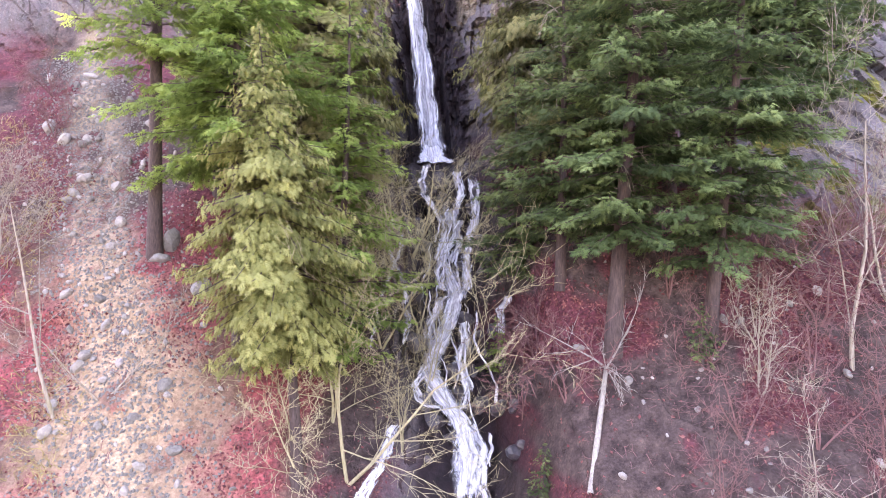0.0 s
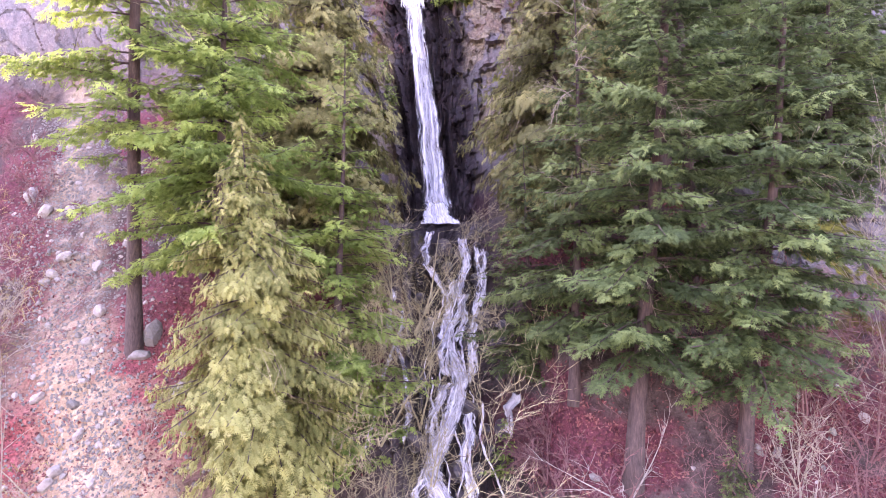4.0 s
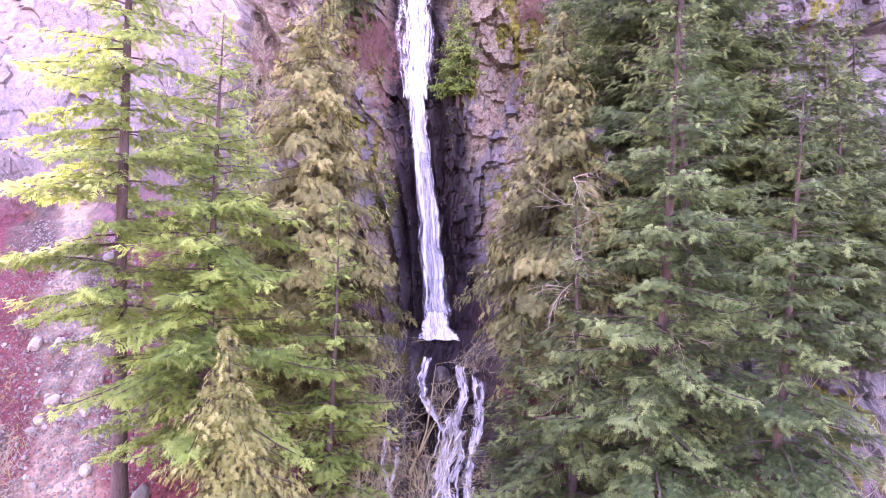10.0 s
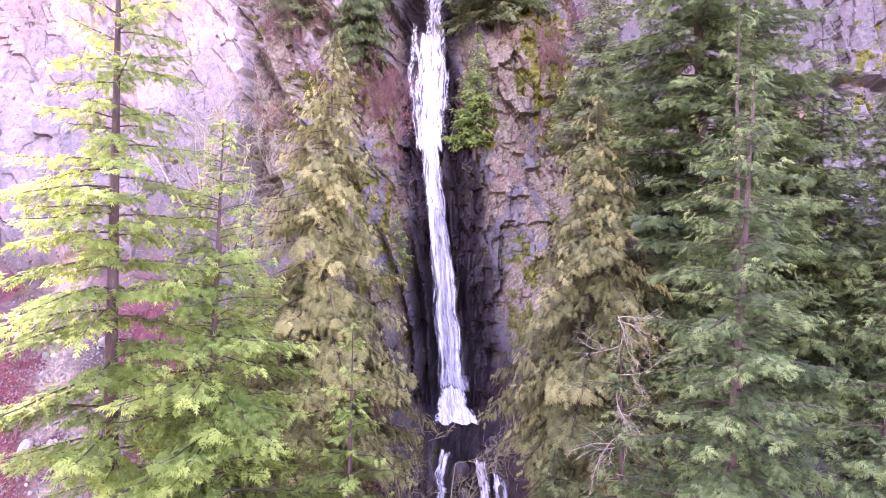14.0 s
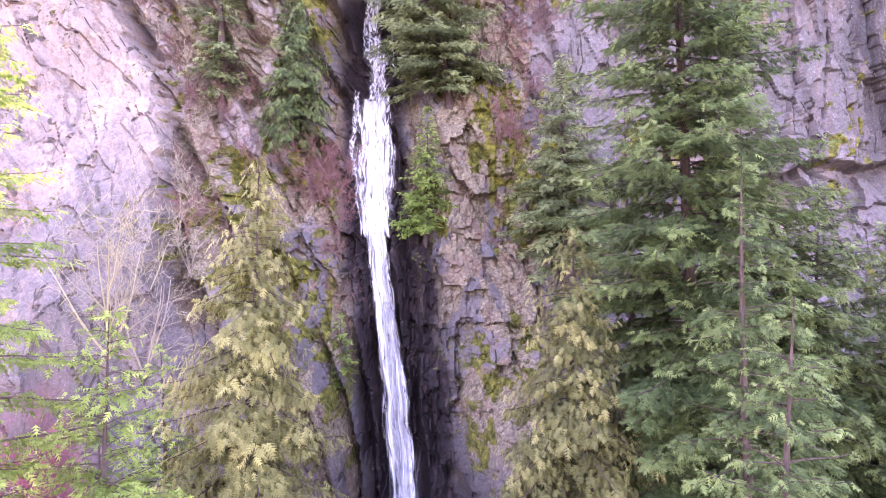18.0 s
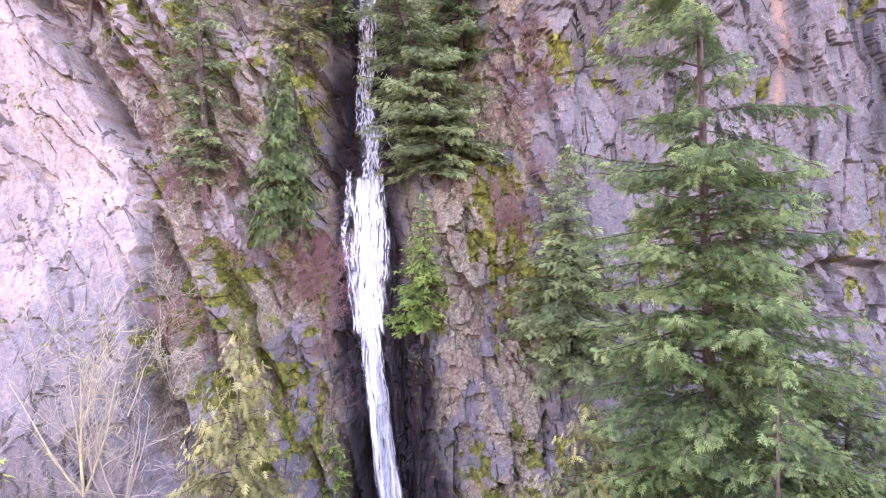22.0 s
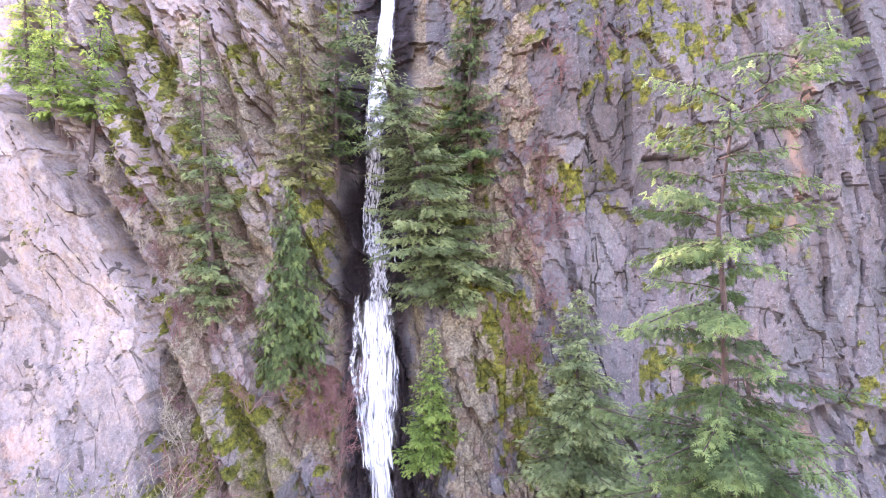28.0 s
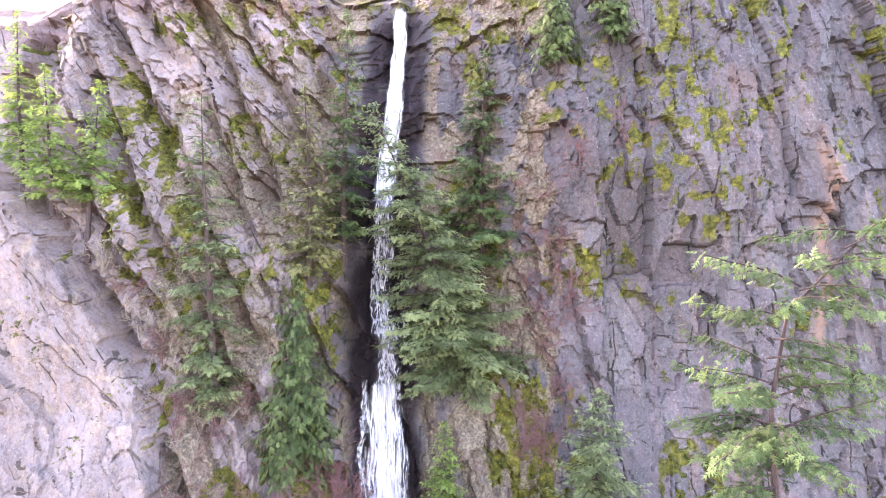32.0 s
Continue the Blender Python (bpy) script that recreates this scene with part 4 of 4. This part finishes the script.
def bare_tree(name, label, base, height, material, seed, levels=3, way=(0, 0, 1), radius=0.0, stems=1, spread_a=0.6, category="tree", droop=0.0, least=0.011):
    rng = np.random.default_rng(seed)
    root = new(name)
    root.location = base
    tagged(root, label, category, "leafless trees and shrubs")
    for s in range(stems):
        out = []
        d = np.array(way, float) + (rng.normal(0, 0.35, 3) * (1, 1, 0.2) if stems > 1 else 0)
        grow(rng, (0, 0, -0.2), d, height * rng.uniform(0.8, 1.05), radius or 0.008 * height + 0.02, levels, out, spread_a, droop, least)
        v, f = tubes(out[:1], 7)
        mesh_object("trunk" if category == "tree" else "stem", v, f, material, root, "", True)
        v, f = tubes(out[1:], 3)
        tagged(mesh_object("branchwork", v, f, material, root), kind="stuff")
    return root


def bare_at(name, label, x, z, *rest, **more):
    return bare_tree(name, label, on_land(x, z), *rest, **more)


SHRUBS = {}


def shrub(name, label, x, z, height, material, seed):
    """A leafless shrub; those of one kind share their meshes, turned and scaled."""
    key = (name, material.name, seed % 3)
    rng = random.Random(seed)
    place = on_land(x, z)
    if key not in SHRUBS:
        ob = SHRUBS[key] = bare_tree(name, label, place, 3.0, material, seed, levels=3, stems=3, spread_a=0.8, category="shrub", least=0.02 if name != "bare_shrub" else 0.012)
        return ob
    return copy_thing(SHRUBS[key], pose(*place, 0, 0, rng.uniform(0, 360)) @ Matrix.Scale(height / 3.0, 4))


dead_limbs(RAGGED, 8.0, 17.0, 2.0, 16, 401)
dead_limbs(OPEN_FIR, 7.0, 22.0, 1.9, 14, 402, (1.5, -3.0))
dead_limbs(BROAD, 5.0, 16.0, 1.8, 12, 403, (0.8, -0.8))
for k, (x, z, h, stems) in enumerate(((-4.4, 2.2, 9.5, 2), (-2.6, 11.6, 8.4, 2), (-3.5, 7.5, 7.5, 2), (-0.9, 5.2, 4.2, 3), (-2.0, 3.0, 4.4, 3), (-5.4, 4.6, 7.0, 2), (-4.6, 9.6, 6.5, 2), (-1.4, 8.4, 4.6, 2), (-6.4, 2.6, 5.0, 2), (-3.2, 14.0, 5.0, 2))):
    bare_at("bare_maple", "mossy tan leafless maple beside the cascade", x, z, h, MOSSY_BARK, 201 + k, levels=4 if stems < 3 else 3, stems=stems, spread_a=0.65)
bare_at("bare_maple", "leafless tree with pale forked limbs", 16.2, 8.0, 9.5, GREY_BARK, 106, levels=4)
bare_at("bare_maple", "leafless tree with pale forked limbs", 18.3, 9.0, 8.0, GREY_BARK, 107, levels=4)
bare_at("bare_maple", "thin leafless sapling on the scree", -15.4, 6.2, 4.2, GREY_BARK, 108, levels=3, stems=2)
bare_at("leaning_trunk", "pale thin trunk leaning over the scree", -17.2, 5.4, 10.5, GREY_BARK, 109, levels=2, way=(-0.35, -0.1, 1), radius=0.09)
bare_at("bare_maple", "leafless sapling in tawny grass", -22.5, 10.0, 6.0, GREY_BARK, 110, levels=4, stems=2)
bare_at("bare_maple", "leafless saplings below the grey buttress", -17.6, 32.5, 7.0, MOSSY_BARK, 111, levels=3, stems=6)
bare_at("bare_maple", "leafless saplings below the grey buttress", -15.6, 31.4, 6.5, GREY_BARK, 112, levels=3, stems=6)
for k, (x, z, h) in enumerate(((12.4, 7.0, 4.0), (13.6, 5.4, 3.6), (11.2, 5.6, 3.0), (14.6, 7.6, 4.2), (15.4, 5.0, 3.4), (12.6, 3.6, 3.0), (10.0, 10.8, 3.6), (14.0, 10.6, 4.6), (16.2, 12.0, 4.5), (9.6, 3.4, 2.4), (13.0, 8.6, 3.6), (15.8, 9.6, 4.0), (17.6, 7.0, 4.2), (14.2, 3.4, 2.8), (11.4, 8.6, 2.6), (16.6, 4.0, 3.2), (18.4, 11.4, 4.4))):
    shrub("bare_shrub", "tangled leafless shrub on the leaf-strewn slope", x, z, h, RED_TWIG if k % 5 else GREY_BARK, 120 + k)
for k, (x, z, h) in enumerate(((4.4, 7.6, 2.2), (5.2, 6.4, 2.2), (3.7, 5.0, 1.8), (4.6, 9.0, 2.2), (-7.9, 44.6, 2.6), (-7.0, 43.2, 2.6), (-6.2, 41.6, 2.4), (-8.6, 46.6, 2.4), (-5.6, 34.6, 1.8), (6.1, 46.0, 1.8), (7.4, 45.6, 1.8), (-12.5, 49.0, 2.4), (7.8, 57.0, 3.4), (8.6, 54.5, 3.4), (7.0, 60.0, 3.0), (6.6, 55.0, 3.2), (7.4, 52.6, 3.0), (8.8, 58.6, 3.2), (6.2, 58.2, 3.0), (9.4, 56.2, 3.0), (7.0, 63.0, 3.0), (8.2, 50.2, 2.6), (-7.4, 45.6, 2.8), (-6.6, 44.4, 2.6), (-6.4, 42.8, 2.6), (-5.9, 40.2, 2.2), (-7.6, 42.4, 2.4), (-5.4, 38.0, 2.0), (-13.4, 47.4, 2.4), (6.4, 40.5, 1.8), (18.0, 64.2, 3.0), (9.6, 65.2, 3.0), (13.0, 66.5, 3.0), (-27.0, 24.0, 3.0), (-25.0, 20.5, 3.0), (-7.0, 44.8, 3.2), (-6.2, 43.6, 3.2), (-7.2, 41.8, 3.0), (-6.0, 41.9, 3.2), (-5.7, 39.4, 2.8), (-5.8, 43.0, 3.0), (7.0, 47.0, 2.6), (6.2, 46.6, 2.4), (7.8, 46.4, 2.4), (-11.4, 44.0, 2.4), (5.6, 38.6, 2.2))):
    shrub("red_shrub", "red-brown leafless thicket rooted on the slope", x, z, h, RED_TWIG, 140 + k)


def fallen_tree():
    root = tagged(new("fallen_tree"), "bleached fallen tree with a fan of broken limbs", "dead tree")
    root.location = on_land(5.4, 3.6)
    foot, head = np.array((0, 0, 0.1)), np.array(on_land(6.8, 7.6)) - np.array(on_land(5.4, 3.6)) + np.array((0, -0.3, 0.2))
    v, f = tubes([[(foot + (head - foot) * q, 0.13 - 0.04 * q) for q in np.linspace(0, 1, 8)]], 8)
    mesh_object("log", v, f, DEAD_WOOD, root, "bleached white log", True)
    rng = np.random.default_rng(7)
    for k, d in enumerate(((-0.9, -0.2, 0.7), (0.9, -0.2, 1.2), (-0.2, -0.5, 1.0), (0.3, -0.6, -0.5), (-0.4, -0.6, -0.3), (0.1, -0.7, 0.3), (0.6, -0.4, -0.2))):
        out = []
        grow(rng, head, d, 2.6 if k < 2 else 1.3, 0.05 if k < 2 else 0.03, 2, out, 0.45, 0.03 if k < 2 else 0.22)
        v, f = tubes(out, 4)
        mesh_object("limb", v, f, DEAD_WOOD, root, "", True)


fallen_tree()


# ---- ground cover ----
def scatter(name, label, category, count, box, keep, material, size, template, seed, lift=0.02, flat=0.5):
    """Small leaves or tufts laid on the mountainside, too many to count."""
    rng = np.random.default_rng(seed)
    x, z = rng.uniform(box[0], box[1], count), rng.uniform(box[2], box[3], count)
    ok = keep(x, z, rng.random(count))
    x, z = x[ok], z[ok]
    y = depth(x, z)
    e = 0.15
    nx, nz = (depth(x + e, z) - y) / e, (depth(x, z + e) - y) / e
    normal = np.stack([nx, -np.ones_like(nx), nz], 1)
    normal /= np.linalg.norm(normal, axis=1)[:, None]
    along = rng.normal(0, 1, (len(x), 3))
    along -= normal * (along * normal).sum(1)[:, None] * flat
    v = place_sprays(np.stack([x, y, z], 1) + normal * lift, along, normal + rng.normal(0, 0.3, normal.shape), size * rng.uniform(0.6, 1.4, len(x)), template)
    ob = mesh_object(name, v, np.arange(len(v)).reshape(-1, 3), material)
    return tagged(ob, label, category, "", "stuff")


LEAF = np.array([(0, 0, 0), (0.5, -0.35, 0.05), (1, 0, 0), (0, 0, 0), (1, 0, 0), (0.5, 0.35, 0.05)], float)
TUFT = spray_template(False)


def litter_here(x, z, r):
    s = soil_amount(x, z)
    mid = np.interp(z, (1, 6, 10, 14, 20, 28), (-13.0, -14.5, -16.0, -18.5, -22, -26))
    run = np.exp(-((x - mid) / 2.6) ** 4)
    return (s > 0.5) & (r < 0.06 + litter_amount(x, z)) & (r > run * 0.9)


def moss_here(x, z, r):
    s = soil_amount(x, z)
    patch = rough_noise(x / 3.2, z / 4.5, 91) + 0.09 * np.exp(-((x + 2) / 14) ** 2) + 0.16 * smoothstep(70, 77, z) + 0.32 * np.exp(-((x - 7) / 3.5) ** 2 - ((z - 44) / 5) ** 2) + 0.34 * np.exp(-((x + 10.5) / 3.5) ** 2 - ((z - 40) / 6) ** 2) + 0.05 * smoothstep(9, 13, x) * smoothstep(66, 72, z) + moss_banks(x, z)
    patch = patch - 0.2 * (rough_noise(x / 0.55, z / 0.75, 93) < 0)
    step = depth(x, z + 0.2) - depth(x, z - 0.2)
    near_water = np.abs(x - fall_x(z)) < 2.4
    patch = patch - 0.16 * smoothstep(0.8, -0.2, x - buttress_edge(z))
    return (s < 0.5) & (((patch > 0.12) & (r < 0.3)) | ((patch > 0.0) & (step > 0.55))) & ~near_water


scatter("leaf_litter", "red-brown fallen leaves strewn over the slope", "leaves", 90000, (-28, 20, 1, 24), litter_here, DEAD_LEAF, 0.15, LEAF, 301)
scatter("moss", "yellow-green moss tufts on rock ledges", "moss", 80000, (-36, 32, 24, 80), moss_here, MOSS, 0.28, TUFT, 302, 0.03, 0.6)


TWIG = np.array([(0, -0.03, 0), (0, 0.03, 0), (1, 0, 0.25), (0.35, -0.02, 0.08), (0.35, 0.02, 0.08), (0.75, 0.4, 0.35), (0.5, -0.02, 0.12), (0.5, 0.02, 0.12), (0.9, -0.35, 0.3)], float)


def twigs_here(x, z, r):
    wild = np.maximum(smoothstep(7.5, 10.5, x), smoothstep(-17.5, -20, x))
    return (r < 0.15 + wild * smoothstep(-0.25, 0.2, rough_noise(x / 1.8, z / 1.8, 131))) & (soil_amount(x, z) > 0.3)


scatter("dead_brush", "brown dead bracken and twigs strewn over the slope", "brush", 22000, (-28, 22, 1, 20), twigs_here, RED_TWIG, 0.55, TWIG, 304, 0.03, 0.3)


def grass_here(x, z, r):
    return (r < smoothstep(-17.0, -20.5, x + 0.6 * (z - 10)) * smoothstep(-0.2, 0.2, rough_noise(x / 2.2, z / 2.2, 133) + 0.1)) & (soil_amount(x, z) > 0.3)


scatter("dry_grass", "tawny dry grass tufts at the edge of the scree", "grass", 9000, (-30, -15, 3, 22), grass_here, DRY_GRASS, 0.6, TWIG, 305, 0.0, 0.2)

PEBBLE = np.array([p for a, b in (((0.5, 0, 0), (0, 0.4, 0)), ((0, 0.4, 0), (-0.5, 0, 0.1)), ((-0.5, 0, 0.1), (0, -0.45, 0)), ((0, -0.45, 0), (0.5, 0, 0))) for p in (a, b, (0.05, 0.02, 0.45))], float)


def pebbles_here(x, z, r):
    mid = np.interp(z, (1, 6, 10, 14, 20, 28), (-13.0, -14.5, -16.0, -18.5, -22, -26))
    return (r < np.exp(-((x - mid) / 3.4) ** 2)) & (soil_amount(x, z) > 0.4)


scatter("gravel", "pale broken gravel on the scree run", "gravel", 26000, (-30, -8, 1, 28), pebbles_here, STONE, 0.17, PEBBLE, 303, 0.0, 1.0)
for k, q in enumerate(np.linspace(37, 63, 13)):
    x = float(np.interp(q, (30, 35, 50, 59, 64, 68), (-13.5, -15.5, -18.5, -23.5, -28.7, -34))) + 1.5
    shrub("gully_shrub", "leafless brown brush in the rock gully", x, q, 2.4, RED_TWIG if k % 2 else GREY_BARK, 180 + k)


def stones():
    """Loose talus on the scree run and about the slope."""
    rng = np.random.default_rng(9)
    meshes = []
    for k in range(6):
        bm = bmesh.new()
        bmesh.ops.create_icosphere(bm, subdivisions=2, radius=0.5)
        for v in bm.verts:
            v.co *= 1 + 0.55 * noise.noise(v.co * 1.7 + Vector((k * 9.1, 0, 0)))
            v.co.z *= 0.7
        me = bpy.data.meshes.new("stone")
        bm.to_mesh(me)
        bm.free()
        me.materials.append(STONE)
        meshes.append(me)
    ground = bpy.data.objects["ground"]
    made = 0
    while made < 300:
        z = rng.uniform(2, 26)
        mid = float(np.interp(z, (1, 6, 10, 14, 20, 28), (-13.0, -14.5, -16.0, -18.5, -22, -26)))
        x = mid + rng.normal(0, 2.4) if made < 230 else rng.uniform(5, 20)
        if made >= 230:
            z = rng.uniform(2, 13)
        size = min(1.1 if made < 230 else 0.45, (0.2 if made < 230 else 0.14) * (1 + rng.pareto(2.2)))
        ob = new("stone", meshes[made % 6])
        ob.parent = ground
        ob.location = (x, float(depth(x, z)) - 0.1 * size, z)
        ob.rotation_euler = rng.uniform(0, 6.28, 3)
        ob.scale = size * rng.uniform(0.7, 1.3, 3)
        made += 1


stones()


def wet_boulders():
    """Black wet boulders that part the cascade."""
    rng = np.random.default_rng(19)
    for k in range(60):
        bm = bmesh.new() if k < 5 else None
        if bm:
            bmesh.ops.create_icosphere(bm, subdivisions=2, radius=0.5)
            for v in bm.verts:
                v.co *= 1 + 0.6 * noise.noise(v.co * 1.5 + Vector((k * 5.3, 7, 0)))
            me = bpy.data.meshes.new("boulder")
            bm.to_mesh(me)
            bm.free()
            me.materials.append(WET_STONE)
            BOULDERS.append(me)
        z = rng.uniform(1.5, 19.5)
        x = float(fall_x(z)) + rng.choice((-1, 1)) * rng.uniform(0.4, 2.6) + 0.3
        size = rng.uniform(0.35, 1.1)
        ob = new("boulder", BOULDERS[k % 5])
        ob.parent = bpy.data.objects["ground"]
        ob.location = (x, float(depth(x, z)) - 0.12 * size, z)
        ob.rotation_euler = rng.uniform(0, 6.28, 3)
        ob.scale = size * rng.uniform(0.7, 1.3, 3)


BOULDERS = []
wet_boulders()
